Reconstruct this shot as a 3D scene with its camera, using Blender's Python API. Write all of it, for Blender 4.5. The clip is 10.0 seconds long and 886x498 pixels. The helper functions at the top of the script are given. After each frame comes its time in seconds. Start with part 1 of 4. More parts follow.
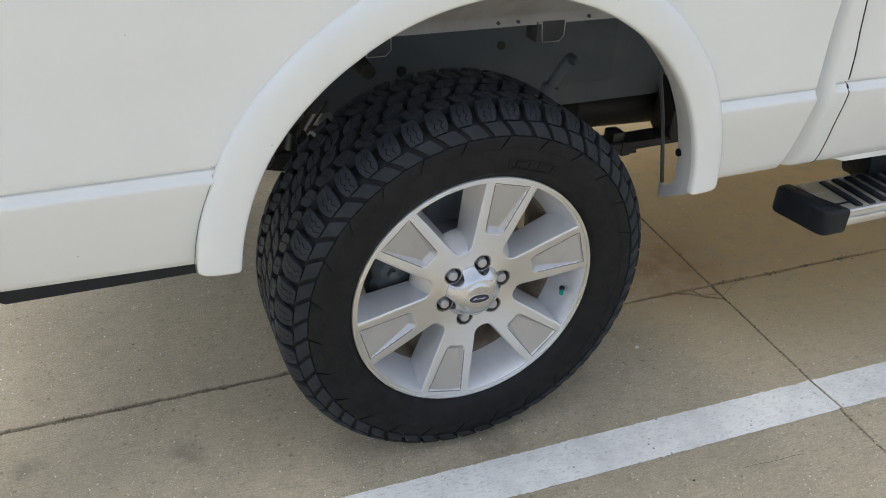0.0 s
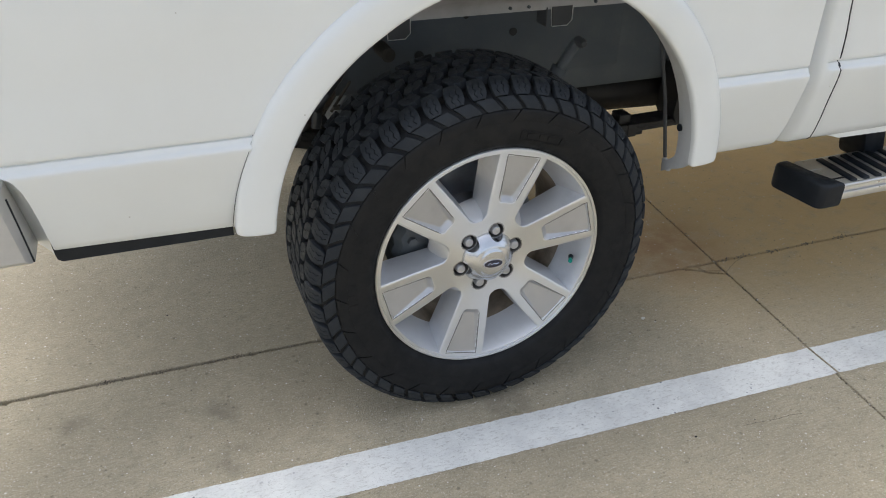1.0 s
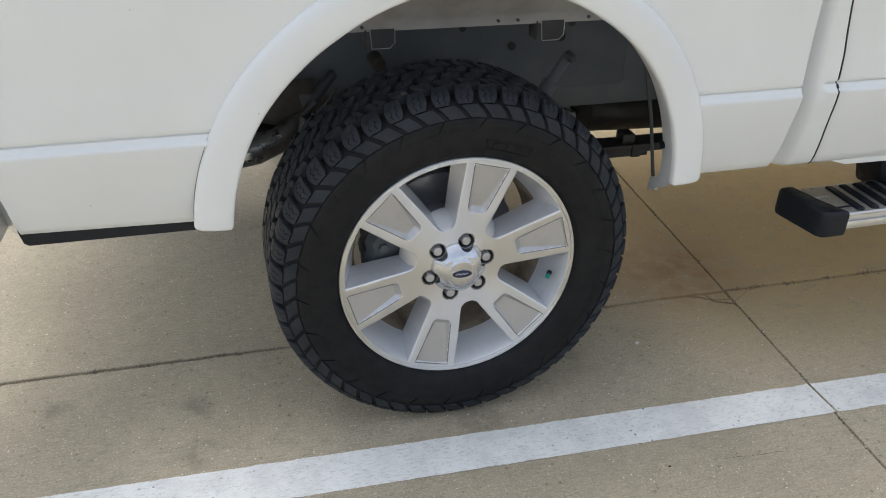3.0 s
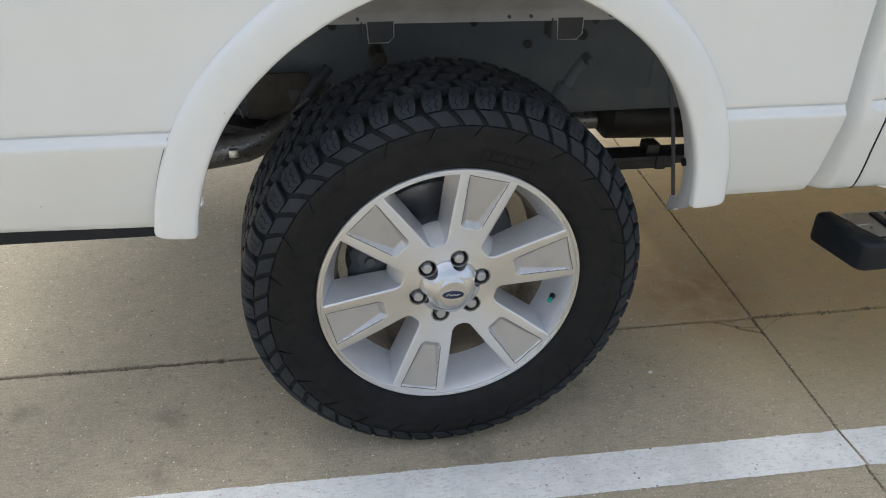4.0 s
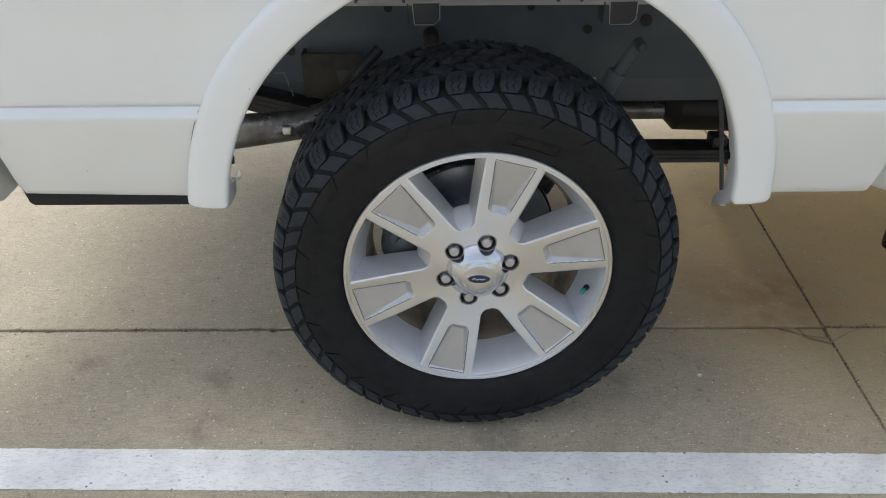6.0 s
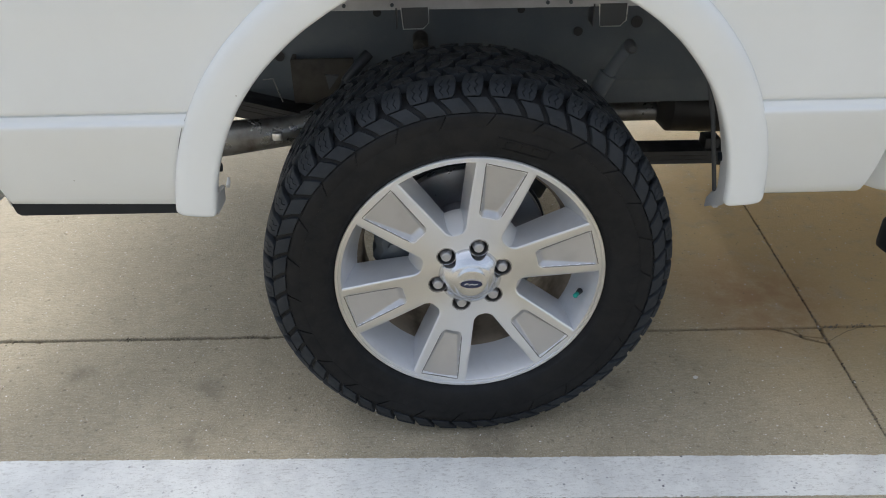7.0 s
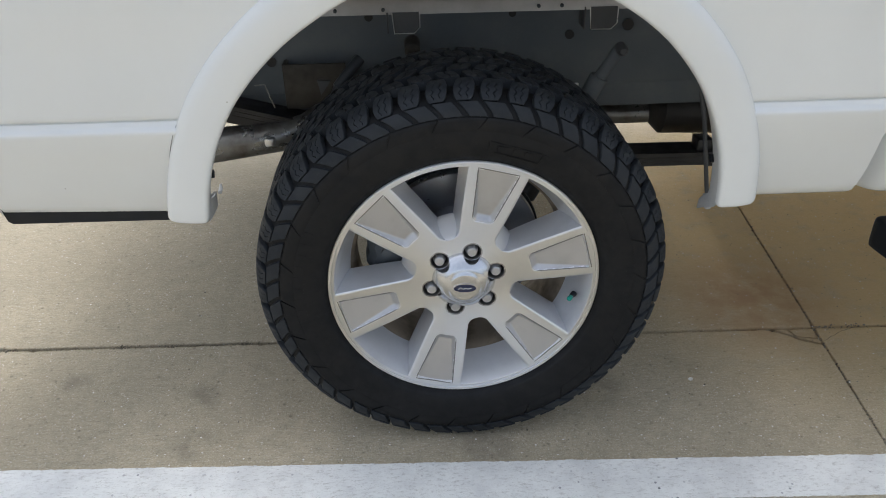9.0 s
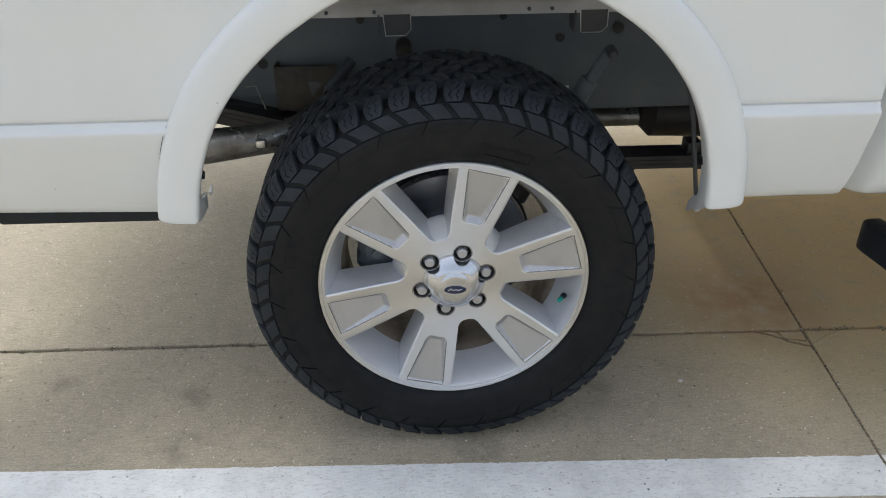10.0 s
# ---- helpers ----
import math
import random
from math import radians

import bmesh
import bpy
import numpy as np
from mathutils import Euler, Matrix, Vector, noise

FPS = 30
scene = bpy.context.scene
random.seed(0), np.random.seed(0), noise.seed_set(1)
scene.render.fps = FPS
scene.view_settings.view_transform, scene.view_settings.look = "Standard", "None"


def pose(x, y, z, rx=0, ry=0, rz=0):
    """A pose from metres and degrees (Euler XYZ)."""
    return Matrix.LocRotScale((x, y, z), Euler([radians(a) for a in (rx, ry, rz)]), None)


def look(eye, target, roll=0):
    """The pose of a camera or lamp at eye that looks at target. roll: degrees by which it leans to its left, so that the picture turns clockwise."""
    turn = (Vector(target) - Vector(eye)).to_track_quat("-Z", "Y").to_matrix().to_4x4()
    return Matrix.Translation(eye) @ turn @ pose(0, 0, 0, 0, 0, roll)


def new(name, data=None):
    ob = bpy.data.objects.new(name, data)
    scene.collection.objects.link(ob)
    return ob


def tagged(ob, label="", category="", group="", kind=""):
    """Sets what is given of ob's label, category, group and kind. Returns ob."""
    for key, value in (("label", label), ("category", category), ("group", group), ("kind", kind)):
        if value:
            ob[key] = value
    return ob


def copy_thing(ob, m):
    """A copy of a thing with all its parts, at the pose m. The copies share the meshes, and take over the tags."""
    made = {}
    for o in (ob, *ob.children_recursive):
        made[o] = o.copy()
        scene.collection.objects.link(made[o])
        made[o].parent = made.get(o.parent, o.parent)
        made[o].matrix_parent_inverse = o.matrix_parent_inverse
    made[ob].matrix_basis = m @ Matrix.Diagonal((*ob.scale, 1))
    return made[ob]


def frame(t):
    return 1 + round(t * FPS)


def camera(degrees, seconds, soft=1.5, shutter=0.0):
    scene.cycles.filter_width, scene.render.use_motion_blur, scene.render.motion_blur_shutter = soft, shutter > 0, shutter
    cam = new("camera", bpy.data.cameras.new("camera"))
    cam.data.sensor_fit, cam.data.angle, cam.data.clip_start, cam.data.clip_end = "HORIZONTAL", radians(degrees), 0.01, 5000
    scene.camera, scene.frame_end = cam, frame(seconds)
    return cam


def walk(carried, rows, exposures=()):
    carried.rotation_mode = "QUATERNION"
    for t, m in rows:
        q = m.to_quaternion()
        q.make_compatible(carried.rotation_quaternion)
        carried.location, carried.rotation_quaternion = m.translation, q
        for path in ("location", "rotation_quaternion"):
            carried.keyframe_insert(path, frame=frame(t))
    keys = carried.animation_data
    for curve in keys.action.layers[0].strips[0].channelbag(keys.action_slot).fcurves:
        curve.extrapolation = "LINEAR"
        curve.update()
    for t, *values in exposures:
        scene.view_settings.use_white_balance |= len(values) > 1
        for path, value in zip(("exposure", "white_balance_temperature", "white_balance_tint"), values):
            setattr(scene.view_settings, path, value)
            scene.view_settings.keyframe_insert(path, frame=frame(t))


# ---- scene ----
cam = camera(59.2, 10.0, soft=1.0)
PATH = [
    (0, (-0.577, -1.231, 1.344), (0.075, 0.342, 0.295), 1.8),
    (0.5, (-0.645, -1.32, 1.339), (-0.008, 0.26, 0.291), 1.4),
    (1, (-0.639, -1.359, 1.343), (-0.014, 0.228, 0.298), 1.1),
    (1.5, (-0.579, -1.414, 1.346), (0.031, 0.184, 0.31), 1.7),
    (2, (-0.521, -1.456, 1.335), (0.06, 0.162, 0.312), 2.1),
    (2.5, (-0.461, -1.467, 1.322), (0.017, 0.192, 0.313), 1.1),
    (3, (-0.423, -1.445, 1.31), (0.032, 0.232, 0.32), 0.8),
    (3.2, (-0.406, -1.408, 1.302), (0.038, 0.276, 0.319), 0.5),
    (4.3, (-0.229, -1.3, 1.284), (0.029, 0.389, 0.244), 3.0),
    (4.5, (-0.188, -1.306, 1.284), (-0.032, 0.387, 0.23), 2.6),
    (5, (-0.126, -1.325, 1.283), (-0.028, 0.372, 0.228), 1.7),
    (5.5, (-0.112, -1.336, 1.281), (-0.055, 0.364, 0.23), 0.4),
    (7, (-0.095, -1.323, 1.277), (-0.037, 0.384, 0.237), -0.7),
    (7.5, (-0.09, -1.312, 1.277), (-0.035, 0.396, 0.238), -0.9),
    (8, (-0.089, -1.315, 1.275), (0.008, 0.395, 0.242), -0.5),
    (8.5, (-0.09, -1.319, 1.279), (-0.003, 0.39, 0.243), -0.8),
    (9, (-0.089, -1.321, 1.278), (-0.021, 0.39, 0.245), -1.1),
    (9.5, (-0.088, -1.325, 1.279), (-0.034, 0.389, 0.25), -1.2),
    (10, (-0.083, -1.327, 1.276), (0.002, 0.388, 0.251), -0.7),
]
walk(cam, [(t, look(eye, target, roll)) for t, eye, target, roll in PATH], exposures=[(0, 0.88, 6120, 9.8), (2, 0.86, 6120, 9.8), (5, 0.80, 6060, 9.8), (10, 0.78, 6060, 9.8)])

# ---- world, sun ----
SUN_EL, SUN_AZ = 64.0, -25.0     # degrees; a high, veiled sun beyond the truck
world = bpy.data.worlds.new("sky")
scene.world = world
world.use_nodes = True
wn = world.node_tree.nodes
sky = wn.new("ShaderNodeTexSky")
sky.sky_type = "NISHITA"
sky.sun_disc = False
sky.sun_elevation = radians(SUN_EL)
sky.sun_rotation = radians(SUN_AZ)
sky.dust_density = 5.0
sky.air_density = 1.0
# thin overcast: paler than a clear sky and more even
pale = wn.new("ShaderNodeHueSaturation")
pale.inputs["Saturation"].default_value = 0.40
up = wn.new("ShaderNodeSeparateXYZ")
lift = wn.new("ShaderNodeMapRange")
for key, v in zip(("From Min", "From Max", "To Min", "To Max"), (0.0, 1.0, 1.15, 1.05)):
    lift.inputs[key].default_value = v
cloud = wn.new("ShaderNodeVectorMath")
cloud.operation = "SCALE"
wl = world.node_tree.links
wl.new(wn.new("ShaderNodeTexCoord").outputs["Generated"], up.inputs[0])
wl.new(up.outputs["Z"], lift.inputs["Value"])
wl.new(sky.outputs["Color"], pale.inputs["Color"])
wl.new(pale.outputs["Color"], cloud.inputs[0])
wl.new(lift.outputs["Result"], cloud.inputs["Scale"])
wl.new(cloud.outputs["Vector"], wn["Background"].inputs["Color"])
wn["Background"].inputs["Strength"].default_value = 0.15
sun_data = bpy.data.lights.new("sun", "SUN")
sun_data.energy = 0.14
sun_data.angle = radians(40)
sun_data.color = (1.0, 0.95, 0.87)
sun = new("sun", sun_data)
sx, sy = math.sin(radians(SUN_AZ)), math.cos(radians(SUN_AZ))
sun.matrix_world = look((sx * 10, sy * 10, 10 * math.tan(radians(SUN_EL))), (0, 0, 0))


# ---- materials ----
def material(name, base, rough=0.5, metal=0.0, coat=0.0):
    m = bpy.data.materials.new(name)
    m.use_nodes = True
    b = m.node_tree.nodes["Principled BSDF"]
    b.inputs["Base Color"].default_value = (*base, 1)
    b.inputs["Roughness"].default_value = rough
    b.inputs["Metallic"].default_value = metal
    b.inputs["Coat Weight"].default_value = coat
    b.inputs["Coat Roughness"].default_value = 0.04
    return m


class Nodes:
    """Short forms for the nodes of one material."""

    def __init__(self, m):
        self.tree = m.node_tree
        self.n = m.node_tree.nodes
        self.bsdf = self.n["Principled BSDF"]
        self.where = self.n.new("ShaderNodeTexCoord").outputs["Object"]

    def link(self, a, b):
        self.tree.links.new(a, b)

    def noise(self, scale, detail=4.0, rough=0.6, stretch=None):
        t = self.n.new("ShaderNodeTexNoise")
        t.inputs["Scale"].default_value = scale
        t.inputs["Detail"].default_value = detail
        t.inputs["Roughness"].default_value = rough
        src = self.where
        if stretch:
            mp = self.n.new("ShaderNodeMapping")
            mp.inputs["Scale"].default_value = stretch
            self.link(src, mp.inputs["Vector"])
            src = mp.outputs["Vector"]
        self.link(src, t.inputs["Vector"])
        return t.outputs["Fac"]

    def cells(self, scale, feature="F1"):
        t = self.n.new("ShaderNodeTexVoronoi")
        t.feature = feature
        t.inputs["Scale"].default_value = scale
        self.link(self.where, t.inputs["Vector"])
        return t

    def ramp(self, fac, lo, hi, a=0.0, b=1.0):
        r = self.n.new("ShaderNodeMapRange")
        r.interpolation_type = "SMOOTHSTEP"
        for key, v in zip(("From Min", "From Max", "To Min", "To Max"), (lo, hi, a, b)):
            r.inputs[key].default_value = v
        self.link(fac, r.inputs["Value"])
        return r.outputs["Result"]

    def mul(self, a, b):
        r = self.n.new("ShaderNodeMath")
        r.operation = "MULTIPLY"
        for k, v in enumerate((a, b)):
            if isinstance(v, (int, float)):
                r.inputs[k].default_value = v
            else:
                self.link(v, r.inputs[k])
        return r.outputs[0]

    def mix(self, fac, a, b):
        x = self.n.new("ShaderNodeMix")
        x.data_type = "RGBA"
        if isinstance(fac, (int, float)):
            x.inputs[0].default_value = fac
        else:
            self.link(fac, x.inputs[0])
        for k, v in ((6, a), (7, b)):
            if isinstance(v, tuple):
                x.inputs[k].default_value = (*v, 1)
            else:
                self.link(v, x.inputs[k])
        return x.outputs[2]

    def spot(self, x, y, radius, soft=0.6, lo=0.32, hi=0.62):
        """1 at a place on the ground, falling to 0 at the radius, with a ragged rim."""
        d = self.n.new("ShaderNodeVectorMath")
        d.operation = "DISTANCE"
        flat = self.n.new("ShaderNodeVectorMath")
        flat.operation = "MULTIPLY"
        self.link(self.where, flat.inputs[0])
        flat.inputs[1].default_value = (1, 1, 0)
        self.link(flat.outputs[0], d.inputs[0])
        d.inputs[1].default_value = (x, y, 0)
        near = self.ramp(d.outputs["Value"], radius * (1 - soft), radius, 1, 0)
        return self.mul(near, self.ramp(self.noise(14, 5), lo, hi))

    def colour(self, out):
        self.link(out, self.bsdf.inputs["Base Color"])

    def rough(self, out):
        self.link(out, self.bsdf.inputs["Roughness"])

    def bump(self, out, strength, distance=0.002):
        b = self.n.new("ShaderNodeBump")
        b.inputs["Strength"].default_value = strength
        b.inputs["Distance"].default_value = distance
        self.link(out, b.inputs["Height"])
        self.link(b.outputs["Normal"], self.bsdf.inputs["Normal"])


def make_concrete(name, tone=1.0):
    m = material(name, (0.3, 0.27, 0.22), 0.85)
    k = Nodes(m)
    a = tuple(c * tone for c in (0.560, 0.484, 0.340))
    b = tuple(c * tone for c in (0.465, 0.401, 0.283))
    big = k.mix(k.ramp(k.noise(2.2, 5), 0.35, 0.68), a, b)
    mid = k.mix(k.ramp(k.noise(26, 8, 0.8), 0.42, 0.70, 0, 0.42), big, tuple(c * 0.66 for c in b))
    brushed = k.mix(k.ramp(k.noise(60, 7, 0.8, (0.35, 3.2, 1)), 0.46, 0.66, 0, 0.55), mid, tuple(c * 0.66 for c in b))
    fine = k.noise(230, 4, 0.85)
    brushed = k.mix(k.ramp(k.noise(85, 9, 0.85), 0.51, 0.65, 0, 0.52), brushed, tuple(c * 0.60 for c in b))
    brushed = k.mix(k.ramp(fine, 0.53, 0.66, 0, 0.72), brushed, tuple(c * 0.45 for c in b))
    brushed = k.mix(k.ramp(k.noise(190, 4, 0.85), 0.54, 0.66, 0, 0.80), brushed, (0.74, 0.69, 0.57))
    pit = k.mul(k.ramp(k.cells(48).outputs["Distance"], 0.10, 0.30, 1, 0), k.ramp(k.noise(21, 6, 0.8), 0.50, 0.60))
    brushed = k.mix(k.mul(pit, 0.75), brushed, tuple(c * 0.42 for c in b))
    brushed = k.mix(k.ramp(k.noise(110, 8, 0.9, (0.7, 1.6, 1)), 0.54, 0.62, 0, 0.60), brushed, tuple(c * 0.50 for c in b))
    brushed = k.mix(k.ramp(k.noise(95, 8, 0.9, (0.6, 1.5, 1.3)), 0.55, 0.63, 0, 0.60), brushed, (0.70, 0.64, 0.51))
    grit = k.cells(120)
    light = k.mix(k.mul(k.ramp(grit.outputs["Distance"], 0.14, 0.26, 0.9, 0), k.ramp(k.noise(45, 6, 0.8), 0.55, 0.60)), brushed, (0.82, 0.78, 0.68))
    light = k.mix(k.mul(k.ramp(k.cells(70).outputs["Distance"], 0.12, 0.22, 0.75, 0), k.ramp(k.noise(33, 5, 0.75), 0.56, 0.62)), light, (0.72, 0.67, 0.56))
    dark = k.mix(k.mul(k.ramp(k.cells(120).outputs["Distance"], 0.08, 0.2, 1, 0), k.ramp(k.noise(30, 2), 0.55, 0.7)), light, (0.09, 0.075, 0.06))
    # orange-tan soiling, painted brighter to make up for dim light under the truck
    soiled_lit = k.mix(k.mul(k.spot(1.35, 0.85, 1.20, 0.6, 0.05, 0.55), 0.72), dark, (0.74, 0.53, 0.25))
    rust_and_spots = k.mix(k.mul(k.spot(0.86, 0.46, 0.34, 0.9, 0.15, 0.65), 0.65), soiled_lit, (0.36, 0.205, 0.105))
    # small ragged dark spots, two of them close to the tyre
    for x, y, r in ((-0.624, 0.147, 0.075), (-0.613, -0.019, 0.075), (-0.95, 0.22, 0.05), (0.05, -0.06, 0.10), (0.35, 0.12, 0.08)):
        rust_and_spots = k.mix(k.mul(k.spot(x, y, r, 0.9), 0.38), rust_and_spots, (0.10, 0.09, 0.08))
    k.colour(rust_and_spots)
    k.bump(k.noise(170, 7, 0.85), 0.9, 0.005)
    k.bsdf.inputs["Specular IOR Level"].default_value = 0.3
    return m


def make_line_paint():
    m = material("worn_white_line_paint", (0.75, 0.75, 0.73), 0.7)
    k = Nodes(m)
    worn = k.ramp(k.noise(110, 9, 0.88, (0.5, 1.5, 1)), 0.51, 0.62)
    grey = k.mix(k.ramp(k.noise(5, 6, 0.7), 0.40, 0.66, 0, 0.8), (0.80, 0.80, 0.755), (0.64, 0.64, 0.61))
    scuff = k.mix(k.ramp(k.noise(34, 6, 0.75, (0.4, 1.4, 1)), 0.60, 0.72, 0, 0.45), grey, (0.46, 0.46, 0.45))
    spots = k.mul(k.ramp(k.cells(55).outputs["Distance"], 0.10, 0.20, 0.9, 0), k.ramp(k.noise(6, 3), 0.50, 0.62))
    fleck = k.mix(k.ramp(k.cells(140).outputs["Distance"], 0.07, 0.16, 0.7, 0), k.mix(spots, scuff, (0.10, 0.10, 0.11)), (0.42, 0.40, 0.36))
    k.colour(k.mix(k.mul(worn, 0.6), fleck, (0.38, 0.35, 0.30)))
    k.bump(k.noise(170, 5, 0.7), 0.6, 0.002)
    return m


def make_white_paint():
    m = material("white_body_paint", (0.80, 0.81, 0.80), 0.32, 0.0, 0.7)
    k = Nodes(m)
    dust = k.mix(k.ramp(k.noise(3.0, 5), 0.35, 0.75, 0, 0.35), (0.77, 0.79, 0.775), (0.69, 0.70, 0.67))
    speck = k.mix(k.ramp(k.cells(16).outputs["Distance"], 0.018, 0.03, 0.6, 0), dust, (0.35, 0.33, 0.28))
    k.colour(speck)
    k.rough(k.ramp(k.noise(9, 5), 0.3, 0.7, 0.28, 0.42))
    k.bump(k.noise(600, 2), 0.02, 0.0005)
    return m


def make_rubber(name, a, b, rough):
    m = material(name, a, rough)
    k = Nodes(m)
    dusty = k.mix(k.ramp(k.noise(11, 5), 0.4, 0.75, 0, 0.8), a, b)
    k.colour(k.mix(k.ramp(k.noise(120, 4, 0.7), 0.55, 0.8, 0, 0.5), dusty, tuple(c * 1.5 for c in b)))
    k.rough(k.ramp(k.noise(40, 4), 0.3, 0.7, rough - 0.1, rough + 0.12))
    k.bump(k.noise(420, 4), 0.25, 0.001)
    k.bsdf.inputs["Specular IOR Level"].default_value = 0.28
    return m


def make_alloy(name, base, rough, metal, turned=False):
    m = material(name, base, rough, metal, 0.25)
    k = Nodes(m)
    dust = k.mix(k.ramp(k.noise(16, 5), 0.45, 0.8, 0, 0.45), base, tuple(c * (0.92 if turned else 0.72) for c in base))
    tiny = k.mul(k.ramp(k.cells(60).outputs["Distance"], 0.018, 0.030, 0.5, 0), k.ramp(k.noise(8, 2), 0.62, 0.70))
    k.colour(k.mix(tiny, dust, (0.12, 0.10, 0.08)))
    k.rough(k.ramp(k.noise(50, 5), 0.3, 0.7, rough - 0.03, rough + 0.04))
    if not turned:
        k.bump(k.noise(900, 2), 0.06, 0.0004)
    else:
        # lathe marks run round the hub
        ring = k.n.new("ShaderNodeVectorMath")
        ring.operation = "MULTIPLY"
        k.link(k.where, ring.inputs[0])
        ring.inputs[1].default_value = (1, 0, 1)
        k.link(ring.outputs[0], k.bsdf.inputs["Tangent"])
        k.bsdf.inputs["Anisotropic"].default_value = 0.95
    return m


def make_dark(name, a, b, rough=0.6, metal=0.0, scale=12):
    m = material(name, a, rough, metal)
    k = Nodes(m)
    k.colour(k.mix(k.ramp(k.noise(scale, 6, 0.65), 0.4, 0.72), a, b))
    k.rough(k.ramp(k.noise(scale * 2, 4), 0.3, 0.7, max(rough - 0.12, 0.05), rough + 0.12))
    k.bump(k.noise(160, 4), 0.2, 0.001)
    return m


CONCRETE = make_concrete("concrete")
SOIL = make_dark("joint_dirt", (0.014, 0.012, 0.009), (0.05, 0.040, 0.026), 0.95, 0, 60)
PEBBLE = make_dark("pebble_stone", (0.30, 0.26, 0.19), (0.07, 0.06, 0.04), 0.85, 0, 60)
PALE_STONE = make_dark("pale_pebble", (0.84, 0.82, 0.76), (0.66, 0.63, 0.55), 0.7, 0, 120)
LINE = make_line_paint()
WHITE = make_white_paint()
INNER = make_dark("painted_inner_sheet", (0.50, 0.50, 0.50), (0.38, 0.37, 0.36), 0.55, 0, 5)
FLARE_INNER = make_dark("flare_inner_plastic", (0.56, 0.57, 0.56), (0.46, 0.46, 0.44), 0.55, 0, 7)
RUBBER = make_rubber("tyre_rubber", (0.0062, 0.0069, 0.0080), (0.0105, 0.0112, 0.0122), 0.60)
# same tyre, but lighter and bluer: the sky's sheen is put into the colour
TREAD = make_rubber("tread_rubber_sky_lit", (0.0185, 0.0220, 0.0265), (0.0300, 0.0345, 0.0395), 0.62)
ALLOY = make_alloy("machined_alloy", (0.795, 0.812, 0.832), 0.42, 1.0, True)
FLANK = make_alloy("silver_wheel_paint", (0.70, 0.715, 0.74), 0.33, 0.5)
POCKET = make_alloy("painted_pocket", (0.52, 0.525, 0.535), 0.42, 0.7)
SHADE_LINE = make_alloy("pocket_edge_shade", (0.20, 0.20, 0.20), 0.5, 0.4)
DUSTY = make_dark("brake_dust_barrel", (0.30, 0.25, 0.19), (0.17, 0.135, 0.10), 0.6, 0.35, 14)
CHROME = make_alloy("polished_cap", (0.62, 0.635, 0.66), 0.23, 0.97)
NUT = make_alloy("nut_steel", (0.50, 0.50, 0.50), 0.35, 0.5)
# dark colour carries the shade of the deep, narrow wells
WELL = make_dark("shaded_lug_well", (0.085, 0.082, 0.080), (0.12, 0.115, 0.11), 0.55, 0.3)
BADGE = material("badge_blue", (0.008, 0.014, 0.05), 0.25, 0.0, 0.5)
BADGE_RIM = material("badge_silver", (0.7, 0.7, 0.72), 0.25, 0.9)
TEAL = material("teal_plastic", (0.0, 0.26, 0.20), 0.4)
# black parts, colour raised to blue-grey to imitate lens glare in the dark arch
FRAME = make_dark("frame_black_lifted", (0.085, 0.100, 0.112), (0.120, 0.130, 0.136), 0.7)
TAN_DIRT = make_dark("dusty_bracket", (0.048, 0.042, 0.033), (0.034, 0.031, 0.027), 0.8)
GREY_PLASTIC = make_dark("grey_edge_plastic", (0.05, 0.053, 0.057), (0.07, 0.072, 0.074), 0.55)
LEAF = make_dark("spring_steel", (0.010, 0.010, 0.011), (0.024, 0.022, 0.020), 0.55)
BRAKE = make_dark("brake_iron", (0.34, 0.37, 0.42), (0.30, 0.30, 0.31), 0.38, 0.85)
PIPE = make_dark("exhaust_steel", (0.20, 0.20, 0.195), (0.085, 0.066, 0.050), 0.36, 0.75, 9)
HOSE = make_dark("glossy_hose", (0.024, 0.028, 0.034), (0.034, 0.037, 0.042), 0.42)
PLASTIC = make_dark("black_plastic", (0.008, 0.011, 0.015), (0.014, 0.017, 0.022), 0.45, 0, 30)
PLASTIC.node_tree.nodes["Principled BSDF"].inputs["Specular IOR Level"].default_value = 0.3
STEEL = make_alloy("bright_step_metal", (0.62, 0.62, 0.61), 0.3, 0.9)
BUMPER = make_alloy("bumper_grey", (0.50, 0.495, 0.475), 0.36, 0.25)


# ---- shape helpers ----
def grid(nu, nv, f, loop_u=False):
    """A sheet of nu x nv points f(i, j), closed in u if asked."""
    verts = [f(i, j) for i in range(nu) for j in range(nv)]
    faces = []
    for i in range(nu if loop_u else nu - 1):
        k = (i + 1) % nu
        for j in range(nv - 1):
            faces.append((i * nv + j, k * nv + j, k * nv + j + 1, i * nv + j + 1))
    return verts, faces


def joined(*shapes):
    verts, faces = [], []
    for v, f in shapes:
        n = len(verts)
        verts += list(v)
        faces += [tuple(i + n for i in q) for q in f]
    return verts, faces


def moved(shape, m):
    return [tuple(m @ Vector(v)) for v in shape[0]], shape[1]


def lathe(profile, n=96):
    """Turns (radius, y) points round the y axis."""
    return grid(n, len(profile), lambda i, j: (profile[j][0] * math.sin(2 * math.pi * i / n), profile[j][1], profile[j][0] * math.cos(2 * math.pi * i / n)), True)


def prism(bottom, top):
    """A solid between two rings of points."""
    n = len(bottom)
    faces = [(i, (i + 1) % n, n + (i + 1) % n, n + i) for i in range(n)]
    return list(bottom) + list(top), faces + [tuple(range(n, 2 * n)), tuple(reversed(range(n)))]


